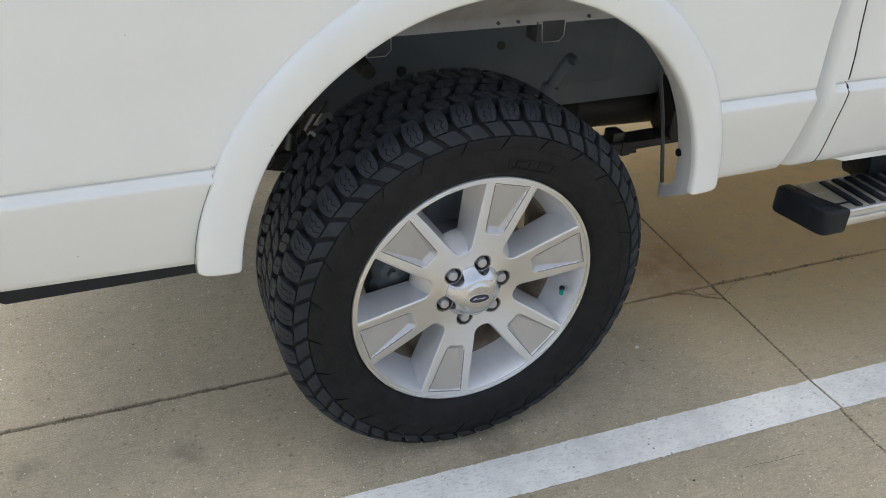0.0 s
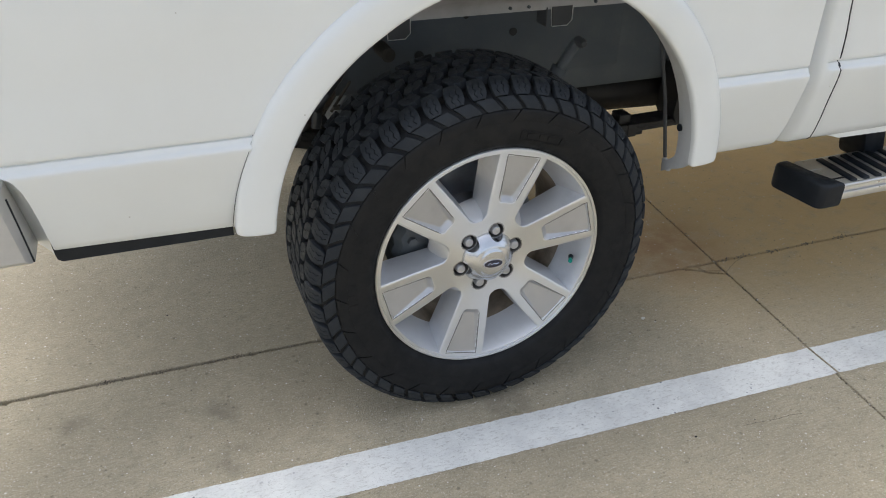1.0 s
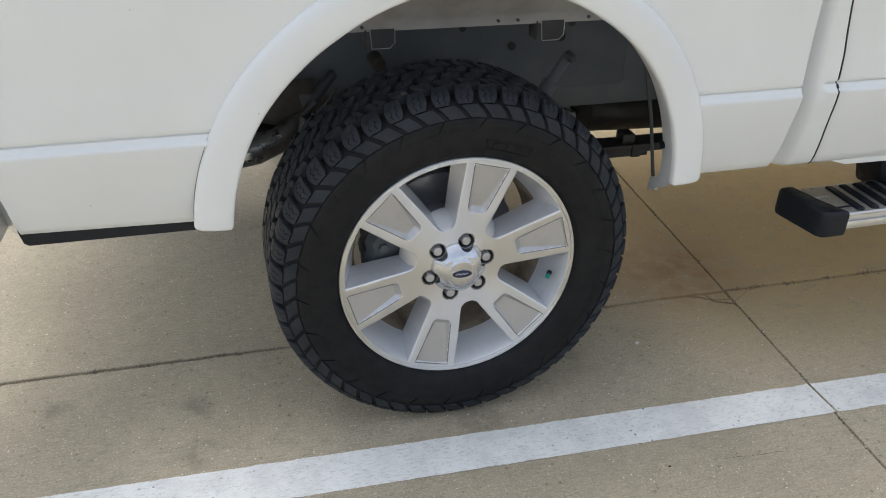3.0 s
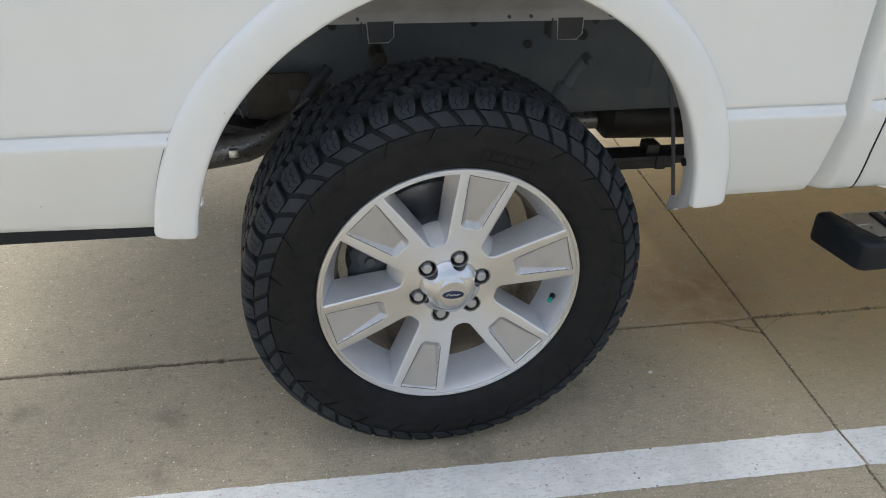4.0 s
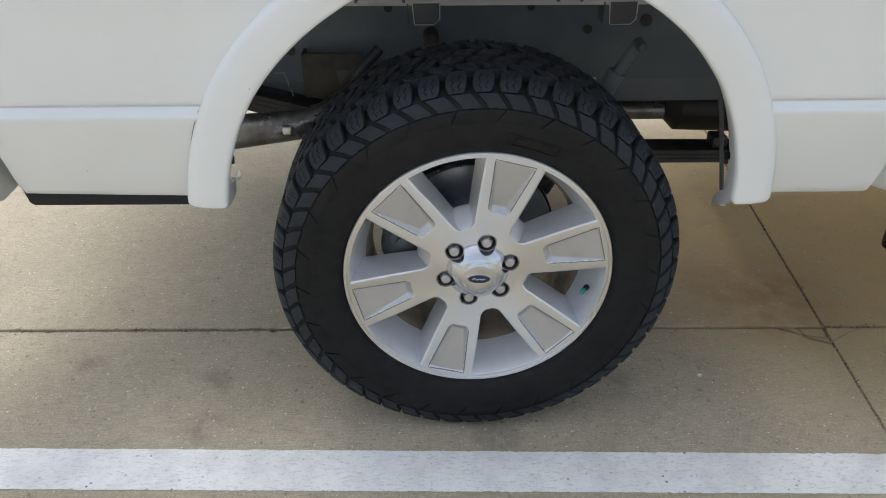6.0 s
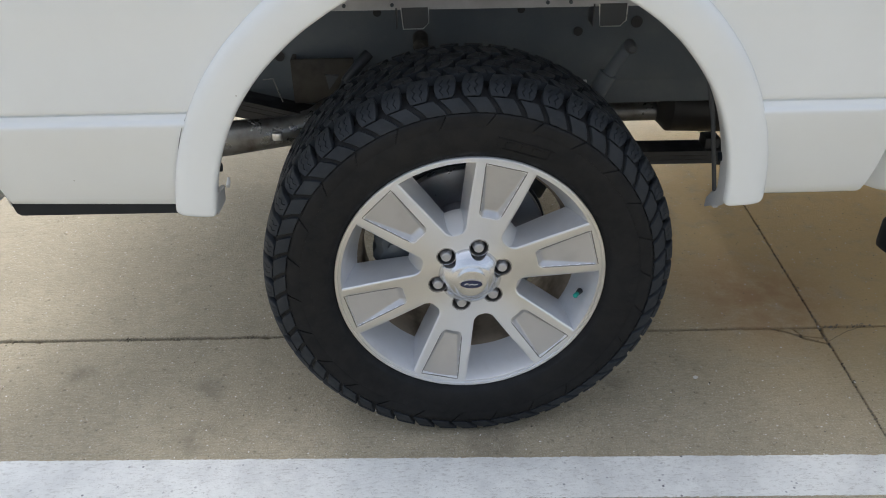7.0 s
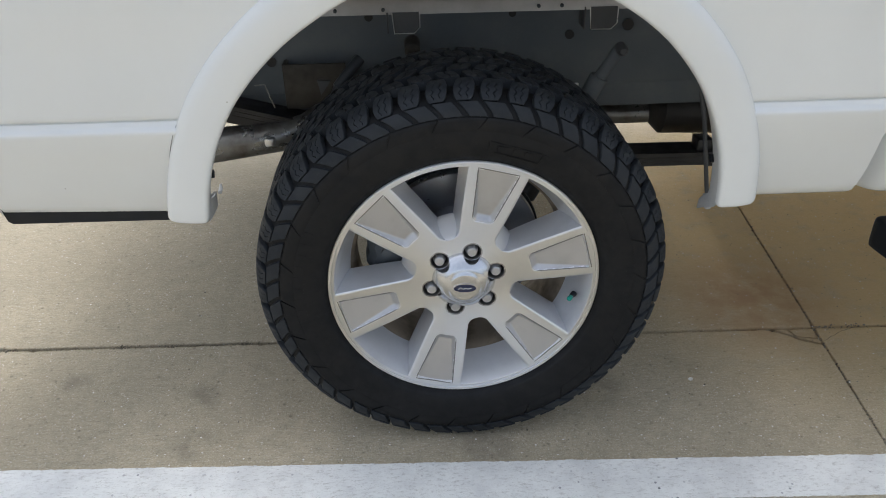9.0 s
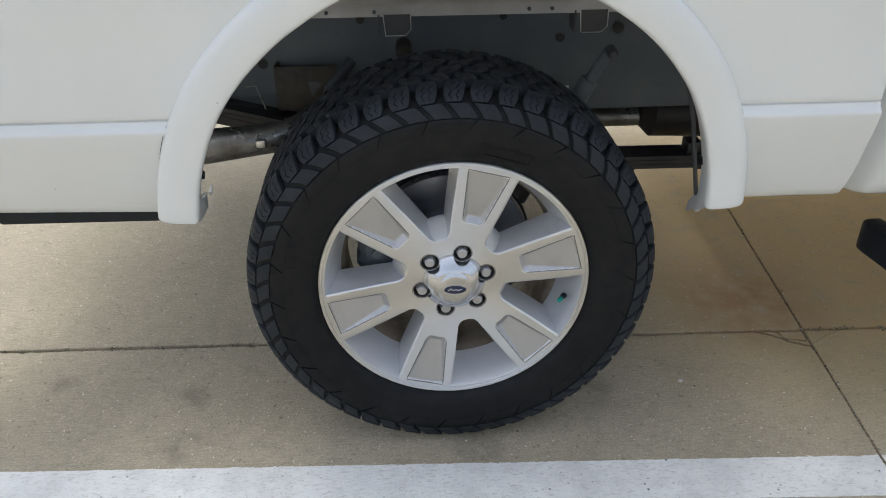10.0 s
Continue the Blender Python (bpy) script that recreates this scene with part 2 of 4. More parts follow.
def rounded_box(sx, sy, sz, r=0.004, at=(0, 0, 0), segments=2):
    bm = bmesh.new()
    bmesh.ops.create_cube(bm, size=1)
    for v in bm.verts:
        v.co = Vector((v.co.x * sx, v.co.y * sy, v.co.z * sz))
    if r > 0:
        bmesh.ops.bevel(bm, geom=bm.edges[:], offset=r, segments=segments, affect="EDGES", profile=0.5)
    bm.verts.index_update()
    out = [tuple(v.co + Vector(at)) for v in bm.verts], [tuple(v.index for v in f.verts) for f in bm.faces]
    bm.free()
    return out


def tube(points, radii, n=14, flat=1.0):
    """A round bar along points; radii one or one a point; capped."""
    pts = [Vector(p) for p in points]
    rs = radii if isinstance(radii, (list, tuple)) else [radii] * len(pts)
    verts, faces = [], []
    for k, p in enumerate(pts):
        d = (pts[min(k + 1, len(pts) - 1)] - pts[max(k - 1, 0)]).normalized()
        side = d.cross(Vector((0, 0, 1)) if abs(d.z) < 0.9 else Vector((0, 1, 0))).normalized()
        up = side.cross(d)
        for i in range(n):
            a = 2 * math.pi * i / n
            verts.append(tuple(p + (side * math.cos(a) + up * math.sin(a) * flat) * rs[k]))
    for k in range(len(pts) - 1):
        for i in range(n):
            j = (i + 1) % n
            faces.append((k * n + i, k * n + j, (k + 1) * n + j, (k + 1) * n + i))
    faces += [tuple(reversed(range(n))), tuple(range((len(pts) - 1) * n, len(pts) * n))]
    return verts, faces


def lerp(table, x):
    """Straight-line values between (x, value) pairs."""
    return float(np.interp(x, [p[0] for p in table], [p[1] for p in table]))


def smooth(a, b, x):
    t = min(max((x - a) / (b - a), 0), 1)
    return t * t * (3 - 2 * t)


def mesh_of(name, shape, mat, sharp=35):
    me = bpy.data.meshes.new(name)
    me.from_pydata([tuple(v) for v in shape[0]], [], shape[1])
    bm = bmesh.new()
    bm.from_mesh(me)
    bmesh.ops.remove_doubles(bm, verts=bm.verts, dist=1e-5)
    bmesh.ops.recalc_face_normals(bm, faces=bm.faces)
    bm.to_mesh(me)
    bm.free()
    me.polygons.foreach_set("use_smooth", [True] * len(me.polygons))
    me.set_sharp_from_angle(angle=radians(sharp))
    me.materials.append(mat)
    return me


def part(name, shape, mat, parent=None, label="", sharp=35):
    """ONE mesh object under a thing or a part."""
    ob = new(name, mesh_of(name, shape, mat, sharp))
    ob.parent = parent
    return tagged(ob, label)


def empty(name, at=(0, 0, 0), parent=None):
    ob = new(name)
    ob.location = at
    ob.empty_display_size = 0.1
    ob.parent = parent
    return ob


# ---- ground: slabs of concrete with open joints, painted line ----
# joints cross at JX, JY and run along two slightly skewed ways
JX, JY = 0.968, 0.314
WAY_U, WAY_V = Vector((1, -0.024, 0)), Vector((0.08, 1, 0))


def on_grid(u, v):
    return Vector((JX, JY, 0)) + WAY_U * u + WAY_V * v


ground = part("ground", grid(2, 2, lambda i, j: (-400 + 800 * i, -400 + 800 * j, -0.014)), SOIL)
tagged(ground, "dirt and fines filling the joints under the concrete slabs", "ground", kind="structure")


def chip(x, y, seed):
    """How far a slab's edge is worn back at a place, in metres."""
    a = noise.noise((x * 9, y * 9, seed)) * 0.5 + 0.5
    b = noise.noise((x * 45, y * 45, seed + 3)) * 0.5 + 0.5
    c = noise.noise((x * 150, y * 150, seed + 5)) * 0.5 + 0.5
    if x > -0.3 and abs(y) < 0.1 or abs(x) < 0.1:
        b *= 0.93
    return 0.0010 + 0.0030 * a * a + 0.0120 * b ** 3 + 0.0034 * c


def slab_shape(u0, u1, v0, v1, fine, seed, broken=False):
    """A slab with ragged, rounded edges."""
    step = 0.006 if fine else 0.5
    ring = []
    cu, cv = (u0 + u1) / 2, (v0 + v1) / 2
    for (ua, va), (ub, vb) in (((u0, v0), (u1, v0)), ((u1, v0), (u1, v1)), ((u1, v1), (u0, v1)), ((u0, v1), (u0, v0))):
        n = max(2, int(max(abs(ub - ua), abs(vb - va)) / step))
        ring += [(ua + (ub - ua) * k / n, va + (vb - va) * k / n, va == vb) for k in range(n)]
    if broken:
        # the corner by the crossing has cracked away
        crack = [(0.0, -0.084), (-0.010, -0.068), (-0.026, -0.062), (-0.044, -0.055), (-0.060, -0.047), (-0.070, -0.036), (-0.082, -0.028), (-0.098, -0.016), (-0.117, -0.011), (-0.135, 0.0)]
        gone = lambda p: p[0] > -0.135 and p[1] > -0.084
        first = next(i for i, p in enumerate(ring) if gone(p))
        ring = [p for p in ring[:first] if not gone(p)] + [(u, v, True) for u, v in crack[1:]] + [p for p in ring[first:] if not gone(p)]
    loops = []
    for inset, z, wear in ((0.0, -0.05, 0.6), (0.0, -0.006, 0.9), (0.0006, -0.0018, 1.0), (0.0020, 0.0, 1.1), (0.0055, 0.0, 1.1), (None, 0.0, 0.0)):
        row = []
        if inset is None:
            # a plain inner field with straight sides
            ku, kv = 1 - 0.3 / (u1 - u0), 1 - 0.3 / (v1 - v0)
            loops.append([tuple(on_grid(cu + (u - cu) * ku, cv + (v - cv) * kv)) for u, v, along_u in ring])
            continue
        for u, v, along_u in ring:
            m = 0.004 * wear + inset
            c = chip(u, v, seed) * wear * (1.0 if along_u else 0.42) + inset
            off = min(abs(u - u0), abs(u - u1)) if along_u else min(abs(v - v0), abs(v - v1))
            c = m + (c - m) * smooth(0.004, 0.035, off)
            corner = (abs(u - u0) < 1e-6 or abs(u - u1) < 1e-6) and (abs(v - v0) < 1e-6 or abs(v - v1) < 1e-6)
            c = m if corner else c
            u, v = (min(max(u, u0 + m), u1 - m), v) if along_u and not corner else (u, min(max(v, v0 + m), v1 - m)) if not corner else (u, v)
            du = (c if u < cu else -c) if (not along_u or corner) else 0
            dv = (c if v < cv else -c) if (along_u or corner) else 0
            p = on_grid(u + du, v + dv)
            row.append((p.x, p.y, z))
        loops.append(row)
    n = len(ring)
    verts = [p for row in loops for p in row]
    faces = []
    for k in range(5):
        faces += [(k * n + i, k * n + (i + 1) % n, (k + 1) * n + (i + 1) % n, (k + 1) * n + i) for i in range(n)]
    faces.append(tuple(range(5 * n, 6 * n)))
    return verts, faces


pavement = empty("pavement")
tagged(pavement, "weathered tan concrete slabs with dirty open joints", "pavement", kind="structure")
SU, SV = 3.6, 3.0
for a in range(-4, 4):
    for b in range(-4, 4):
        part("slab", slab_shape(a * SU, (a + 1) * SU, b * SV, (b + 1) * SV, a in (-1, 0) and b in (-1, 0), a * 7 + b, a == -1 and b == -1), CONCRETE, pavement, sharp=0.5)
far_sheet = part("apron", joined(*[grid(2, 2, lambda i, j, q=q: (q[0] + (q[2] - q[0]) * i, q[1] + (q[3] - q[1]) * j, -0.004)) for q in
                 ((-300, -300, -14, 300), (15.2, -300, 300, 300), (-14, -300, 15.2, -12), (-14, 12.2, 15.2, 300))]), CONCRETE)
tagged(far_sheet, "flat concrete apron running on to the horizon", "pavement", kind="structure")


def line_edge(x, base, slope, seed):
    return base + slope * x + 0.0022 * noise.noise((x * 20, seed, 0)) + 0.0026 * noise.noise((x * 110, seed, 2))


def strip_shape(x0, x1, n):
    def at(i, j):
        x = x0 + (x1 - x0) * i / n
        lo, hi = line_edge(x, -0.221, -0.038, 1), line_edge(x, -0.108, -0.040, 5)
        return (x, lo + (hi - lo) * j / 3, 0.0016)
    top = grid(n + 1, 4, at)
    return top


# the line is broken where it crosses the joint
JOINT_AT_LINE = JX + WAY_V.x * (-0.18 - JY)
parking_line = part("parking_line", joined(strip_shape(-4.0, JOINT_AT_LINE - 0.0035, 900), strip_shape(JOINT_AT_LINE + 0.0035, 4.2, 600)), LINE)
tagged(parking_line, "worn white painted parking line across the concrete", "road marking", kind="structure")

# pieces broken off the slab's corner, still lying in place
for ring in ([(-0.072, -0.006), (-0.004, -0.005), (-0.005, -0.046), (-0.030, -0.042), (-0.058, -0.034)],
             [(-0.110, -0.004), (-0.078, -0.006), (-0.064, -0.030), (-0.078, -0.026)],
             [(-0.056, -0.040), (-0.028, -0.047), (-0.004, -0.051), (-0.005, -0.070), (-0.030, -0.056)]):
    low = [on_grid(u, v) + Vector((0, 0, -0.03)) for u, v in ring]
    mu, mv = sum(p[0] for p in ring) / len(ring), sum(p[1] for p in ring) / len(ring)
    drop = 0.0008 + 0.0012 * abs(noise.noise((mu * 70, mv * 70, 4)))
    high = [on_grid(mu + (u - mu) * 0.95, mv + (v - mv) * 0.93) + Vector((0, 0, -drop)) for u, v in ring]
    part("broken_piece", prism(low, high), CONCRETE, pavement)

# hairline cracks in the slabs
for ends in (((0.557, -0.327), (0.628, -0.335), (0.742, -0.344)), ((0.965, 0.252), (1.02, 0.285), (1.075, 0.308))):
    path = []
    for (xa, ya), (xb, yb) in zip(ends, ends[1:]):
        for k in range(12):
            t = k / 12
            x, y = xa + (xb - xa) * t, ya + (yb - ya) * t
            path.append((x, y + 0.004 * noise.noise((x * 70, y * 70, 8)), -0.0003))
    part("hairline_crack", tube(path, [0.0002] + [0.0006] * (len(path) - 2) + [0.0002], 5), SOIL, pavement, "thin dark crack")

# grit lodged in the joints, and loose crumbs on the slabs
rnd = random.Random(4)


def crumb(at, size):
    bm = bmesh.new()
    bmesh.ops.create_icosphere(bm, subdivisions=1, radius=size)
    sq = (rnd.uniform(0.7, 1.3), rnd.uniform(0.7, 1.3), rnd.uniform(0.4, 0.8))
    for v in bm.verts:
        k = rnd.uniform(0.75, 1.15)
        v.co = Vector((v.co.x * sq[0] * k, v.co.y * sq[1] * k, v.co.z * sq[2] * k)) + Vector(at)
    bm.verts.index_update()
    out = [tuple(v.co) for v in bm.verts], [tuple(v.index for v in f.verts) for f in bm.faces]
    bm.free()
    return out


grit = []
for k in range(300):
    u = rnd.uniform(-2.3, 1.4)
    p = on_grid(u, rnd.gauss(0, 0.0035))
    grit.append(crumb((p.x, p.y, rnd.uniform(-0.010, -0.002)), rnd.uniform(0.0010, 0.0028)))
for k in range(900):
    v = rnd.uniform(-0.9, 1.6)
    p = on_grid(rnd.gauss(0, 0.0045), v)
    grit.append(crumb((p.x, p.y, rnd.uniform(-0.006, 0.0)), rnd.uniform(0.0014, 0.0038)))
# clumps of debris where the joint has broken out
for u0 in (-2.15, -1.85, -1.84, -1.70, -1.54, -1.53, -0.62, 0.04, 0.10, 0.22, 0.36, 0.52):
    for k in range(26):
        p = on_grid(u0 + rnd.gauss(0, 0.018), rnd.gauss(-0.003, 0.006))
        grit.append(crumb((p.x, p.y, rnd.uniform(-0.003, 0.002)), rnd.uniform(0.0012, 0.0036)))
joint_grit = part("joint_grit", joined(*grit), PEBBLE)
tagged(joint_grit, "fine tan grit and crumbs lodged in the slab joints", "grit", kind="stuff")
loose = [crumb((rnd.uniform(-1.4, 1.5), rnd.uniform(-0.7, 1.4), 0.0002), rnd.uniform(0.0008, 0.0024)) for k in range(1100)]
pale = [crumb((rnd.uniform(-1.4, 1.5), rnd.uniform(-0.7, 1.4), -0.0002), rnd.uniform(0.0008, 0.0026)) for k in range(2600)]
pale_grit = part("pale_grit", joined(*pale), PALE_STONE)
tagged(pale_grit, "tiny pale stone chips showing in the worn concrete", "grit", kind="stuff")
loose_grit = part("loose_grit", joined(*loose), PEBBLE)
tagged(loose_grit, "scattered sand grains and crumbs on the concrete", "grit", kind="stuff")
for at, size in (((0.572, 0.126, 0.003), 0.0085), ((0.426, -0.321, 0.002), 0.004), ((0.60, 0.105, 0.002), 0.003), ((-0.712, 0.60, 0.002), 0.004)):
    stone = part("pebble", crumb(at, size), PALE_STONE if size > 0.006 else SOIL)
    tagged(stone, "small pale pebble lying on the concrete" if size > 0.006 else "tiny dark crumb lying on the concrete", "pebble", "pebbles on the concrete")


# ---- the wheel ----
HUB = Vector((0.004, 0.0, 0.4075))
SPOKE0 = 15.0                 # degrees of the first spoke from the top, towards the truck's front
PITCHES = 52
TYRE_R, TYRE_MID = 0.4155, 0.105
CARCASS = [(0.258, 0.004), (0.266, -0.010), (0.274, -0.022), (0.2795, -0.0255), (0.2805, -0.0285), (0.287, -0.0325), (0.300, -0.0365), (0.318, -0.0395), (0.338, -0.0400),
           (0.356, -0.0380), (0.370, -0.0345), (0.380, -0.0295), (0.388, -0.0235), (0.3945, -0.0140), (0.3990, -0.002), (0.3992, 0.030)]


def tyre_shapes():
    """The carcass, and the tread blocks with their sipes."""
    half = CARCASS
    profile = half + [(0.3998, TYRE_MID)] + [(r, 2 * TYRE_MID - y) for r, y in reversed(half)]
    flat = -HUB.z + 0.0005
    press = lambda v: (v[0], v[1], max(v[2], flat))
    carcass = lathe(profile, 216)
    pitch = 2 * math.pi / PITCHES
    blocks, wall = [], []

    def put(a, y, r):
        return (r * math.sin(a), y, r * math.cos(a))

    def raised(poly, top, base, chamfer=0.0014):
        """A block over (arc metres, y) points, wider at its foot."""
        ca = sum(p[0] for p in poly) / len(poly)
        cy = sum(p[1] for p in poly) / len(poly)
        grow = lambda d: [(ca + (a - ca) * (1 + d / max(abs(a - ca), 0.004)), cy + (y - cy) * (1 + d / max(abs(y - cy), 0.004))) for a, y in poly]
        rings = [(0.0012, base), (0, top - chamfer), (-chamfer, top)]
        loops = [[put(a / TYRE_R, y, r) for a, y in grow(d)] for d, r in rings]
        n = len(poly)
        verts = [p for l in loops for p in l]
        faces = [(k * n + i, k * n + (i + 1) % n, (k + 1) * n + (i + 1) % n, (k + 1) * n + i) for k in range(2) for i in range(n)]
        blocks.append((verts, faces + [tuple(range(2 * n, 3 * n))]))

    def wrap(a0, side, run, depth, left, right, chamfer=0.0012):
        """A block over a bent cross-section: left and right give its edges, in metres of arc, at each point of the run."""
        verts, faces = [], []
        n = len(run)
        inward = []
        for k in range(n):
            y0, r0 = run[max(k - 1, 0)]
            y1, r1 = run[min(k + 1, n - 1)]
            d = math.hypot(y1 - y0, r1 - r0)
            inward.append(((r1 - r0) / d, -(y1 - y0) / d) if y1 < y0 else (-(r1 - r0) / d, (y1 - y0) / d))
        rows = ((left, -0.001, depth), (left, 0.0, chamfer), (left, chamfer, 0.0), (right, -chamfer, 0.0), (right, 0.0, chamfer), (right, 0.001, depth))
        for edge, shift, sink in rows:
            for k, (y, r) in enumerate(run):
                iy, ir = inward[k]
                sgn = -1 if ir > 0 else 1
                yy, rr = y + iy * sgn * sink, r + ir * sgn * sink
                verts.append(put((a0 + side * (edge[k] + shift)) / TYRE_R, yy if side > 0 else 2 * TYRE_MID - yy, rr))
        for m in range(len(rows) - 1):
            faces += [(m * n + k, m * n + k + 1, (m + 1) * n + k + 1, (m + 1) * n + k) for k in range(n - 1)]
        faces.append(tuple(m * n for m in range(len(rows))))
        faces.append(tuple(m * n + n - 1 for m in reversed(range(len(rows)))))
        blocks.append((verts, faces))

    def finer(run, n):
        ts = np.linspace(0, len(run) - 1, n)
        return [(float(np.interp(t, range(len(run)), [p[0] for p in run])), float(np.interp(t, range(len(run)), [p[1] for p in run]))) for t in ts]

    OVER = finer([(0.0205, 0.4150), (0.006, 0.4142), (-0.006, 0.4118), (-0.0155, 0.4074), (-0.0225, 0.4020), (-0.0275, 0.3965), (-0.0305, 0.3925)], 15)
    DOWN = [(-0.0312, 0.3900), (-0.0350, 0.3840), (-0.0380, 0.3770), (-0.0400, 0.3710), (-0.0408, 0.3660)]

    def shoulder(a0, side, wide):
        """A barrel-shaped shoulder block with two short zigzag sipes."""
        w = 0.0375 * wide
        n = len(OVER)
        share = [k / (n - 1) for k in range(n)]
        form = [lerp([(0, 0.70), (0.18, 0.92), (0.40, 1.0), (0.62, 0.98), (0.82, 0.86), (1.0, 0.70)], q) for q in share]
        skew = [lerp([(0, 0.005), (0.5, 0.0), (1, -0.002)], q) for q in share]
        edge = lambda f: [skew[k] + f * w * form[k] for k in range(n)]
        low = [(y + 0.0026 * (0.3 + 0.5 * q), p - 0.0030 * (1 - 0.4 * q)) for q, (y, p) in zip(share, OVER)]
        wrap(a0, side, low, 0.0085, edge(-0.5), edge(0.5), 0.0004)
        zig = [lerp([(0, 0), (0.24, 0.07), (0.40, -0.09), (0.52, 0.09), (0.66, -0.09), (0.80, 0.05), (1, 0)], q) for q in share]
        slot = [0.00085 * smooth(0.14, 0.24, q) * smooth(0.90, 0.80, q) for q in share]
        lines = [-0.5, -0.18, 0.18, 0.5]
        for c in range(3):
            lo = [v + (0 if c == 0 else zig[k] * w + slot[k]) for k, v in enumerate(edge(lines[c]))]
            hi = [v + (0 if c == 2 else zig[k] * w - slot[k]) for k, v in enumerate(edge(lines[c + 1]))]
            wrap(a0, side, OVER, 0.0034, lo, hi, 0.0002)

    def side_lug(a0, side, wide):
        """A slanted lug that runs from the shoulder down on to the sidewall."""
        w = 0.0192 * wide
        lean = [0.0, 0.0065, 0.013, 0.018, 0.021]
        wrap(a0, side, DOWN, 0.0072, [l - w for l in lean], [l + w for l in lean], 0.0012)

    def block(a0, y0, y1, side, wide, skew):
        """A chunky centre block, split by a crooked sipe."""
        left = [(-0.34, 0.0), (-0.5, 0.22), (-0.47, 0.80), (-0.26, 1.0), (0.02, 1.0), (-0.06, 0.66), (0.05, 0.40), (-0.04, 0.0)]
        right = [(-0.005, 0.0), (0.085, 0.40), (-0.025, 0.66), (0.055, 1.0), (0.36, 1.0), (0.5, 0.78), (0.46, 0.20), (0.28, 0.0)]
        whole = left[:4] + right[4:]
        for ring, top in ((whole, TYRE_R - 0.0042), (left, TYRE_R - 0.0003), (right, TYRE_R - 0.0003)):
            poly = [(a0 + side * (f * wide + skew * (g - 0.5)), (y0 + (y1 - y0) * g) if side > 0 else 2 * TYRE_MID - (y0 + (y1 - y0) * g)) for f, g in ring]
            raised(poly, top, 0.3985, 0.0014 if ring is whole else 0.0007)

    arc = pitch * TYRE_R
    for i in range(PITCHES):
        a = i * arc
        vary = 1.0 + 0.06 * math.sin(i * 2.4)
        for side in (1, -1):
            o = 0 if side > 0 else arc * 0.5
            shoulder(a + o, side, vary)
            side_lug(a + o + side * 0.0065, side, vary)
            block(a + o + side * arc * 0.50, 0.0240, 0.0620, side, 0.0390 * vary, -0.013)
            block(a + o + side * arc * 1.00, 0.0665, 0.1025, side, 0.0400 * vary, 0.015)

    # ribs and a slit band on the sidewall
    wall_y = [(r, y) for r, y in CARCASS]

    def on_wall(a0, a1, r0, r1, high, slant=0.0):
        low, up = [], []
        for r, a in ((r0, a0), (r0, a1), (r1, a1 + slant), (r1, a0 + slant)):
            y = lerp(wall_y, r)
            low.append(put(a, y + 0.002, r))
            up.append(put(a + (0.0012 if a in (a0, a0 + slant) else -0.0012), y - high, r))
        wall.append(prism(low, up))

    def band(a0, a1):
        """A raised stretch of the band below the lugs, with slanted ends."""
        prof = [(0.3375, 0.0015), (0.3380, -0.0004), (0.3450, -0.0022), (0.3560, -0.0028), (0.3622, -0.0034), (0.3632, -0.0028), (0.3634, 0.0030)]
        def at(i, j):
            r, up = prof[j]
            lean = 0.052 * (r - 0.3375) / 0.026
            return put(a0 + (a1 - a0) * i / 10 + lean, lerp(wall_y, r) + up, r)
        v, f = grid(11, len(prof), at)
        m = len(prof)
        wall.append((v, f + [tuple(range(m)), tuple(reversed(range(10 * m, 11 * m)))]))

    for i in range(PITCHES):
        a = i * pitch + 0.027 / TYRE_R
        on_wall(a + 0.010, a + 0.036, 0.3625, 0.3665, 0.0026)
        on_wall(a - 0.034, a - 0.018, 0.3625, 0.3665, 0.0026)
        if i % 2 == 0:
            band(a, a + 2 * pitch - 0.0110)
    # raised moulded badge and unreadable writing as plain bars
    d = radians
    for a0, a1, r0, r1 in ((8, 9, 0.297, 0.318), (8, 27, 0.317, 0.320), (10, 26.5, 0.296, 0.2985), (26.5, 28.5, 0.300, 0.318), (11, 15, 0.302, 0.312), (16.5, 19, 0.302, 0.312), (20.5, 24, 0.302, 0.312)):
        on_wall(d(a0), d(a1), r0, r1, 0.0013)
    for k in range(7):
        on_wall(d(84 + k * 2.6), d(85.7 + k * 2.6), 0.323, 0.340, 0.0004)
    for k in range(8):
        on_wall(d(186 + k * 5), d(189.6 + k * 5), 0.312, 0.338, 0.0004)
    for k in range(8):
        on_wall(d(262 + k * 4.5), d(265 + k * 4.5), 0.318, 0.338, 0.0004)
    tread = joined(*blocks)
    carcass = joined(carcass, *wall)
    return ([press(v) for v in carcass[0]], carcass[1]), ([press(v) for v in tread[0]], tread[1])


FACE_OUT, FACE_IN = -0.0205, -0.0035       # y of the spoke face at the rim and at the hub
R_OUT, R_IN = 0.2600, 0.098
APEX, ROUND_END = 0.0985, 0.0165           # hub end of the windows, and the length of its rounding


def half_angle(r, back):
    """Half the angle that a spoke takes at a radius, on its face or at its back."""
    w = lerp([(0.09, 0.034), (0.115, 0.0380), (0.18, 0.0480), (0.258, 0.0585)], r) + (0.0075 if back else 0.0)
    gap = r * math.sin(max(radians(30) - math.asin(min(w / r, 1)), 0))
    d = r - APEX
    if d <= 0:
        return radians(30)
    if d < ROUND_END:
        gap *= math.sqrt(1 - (1 - d / ROUND_END) ** 2)
    return radians(30) - math.asin(min(gap / r, 1))


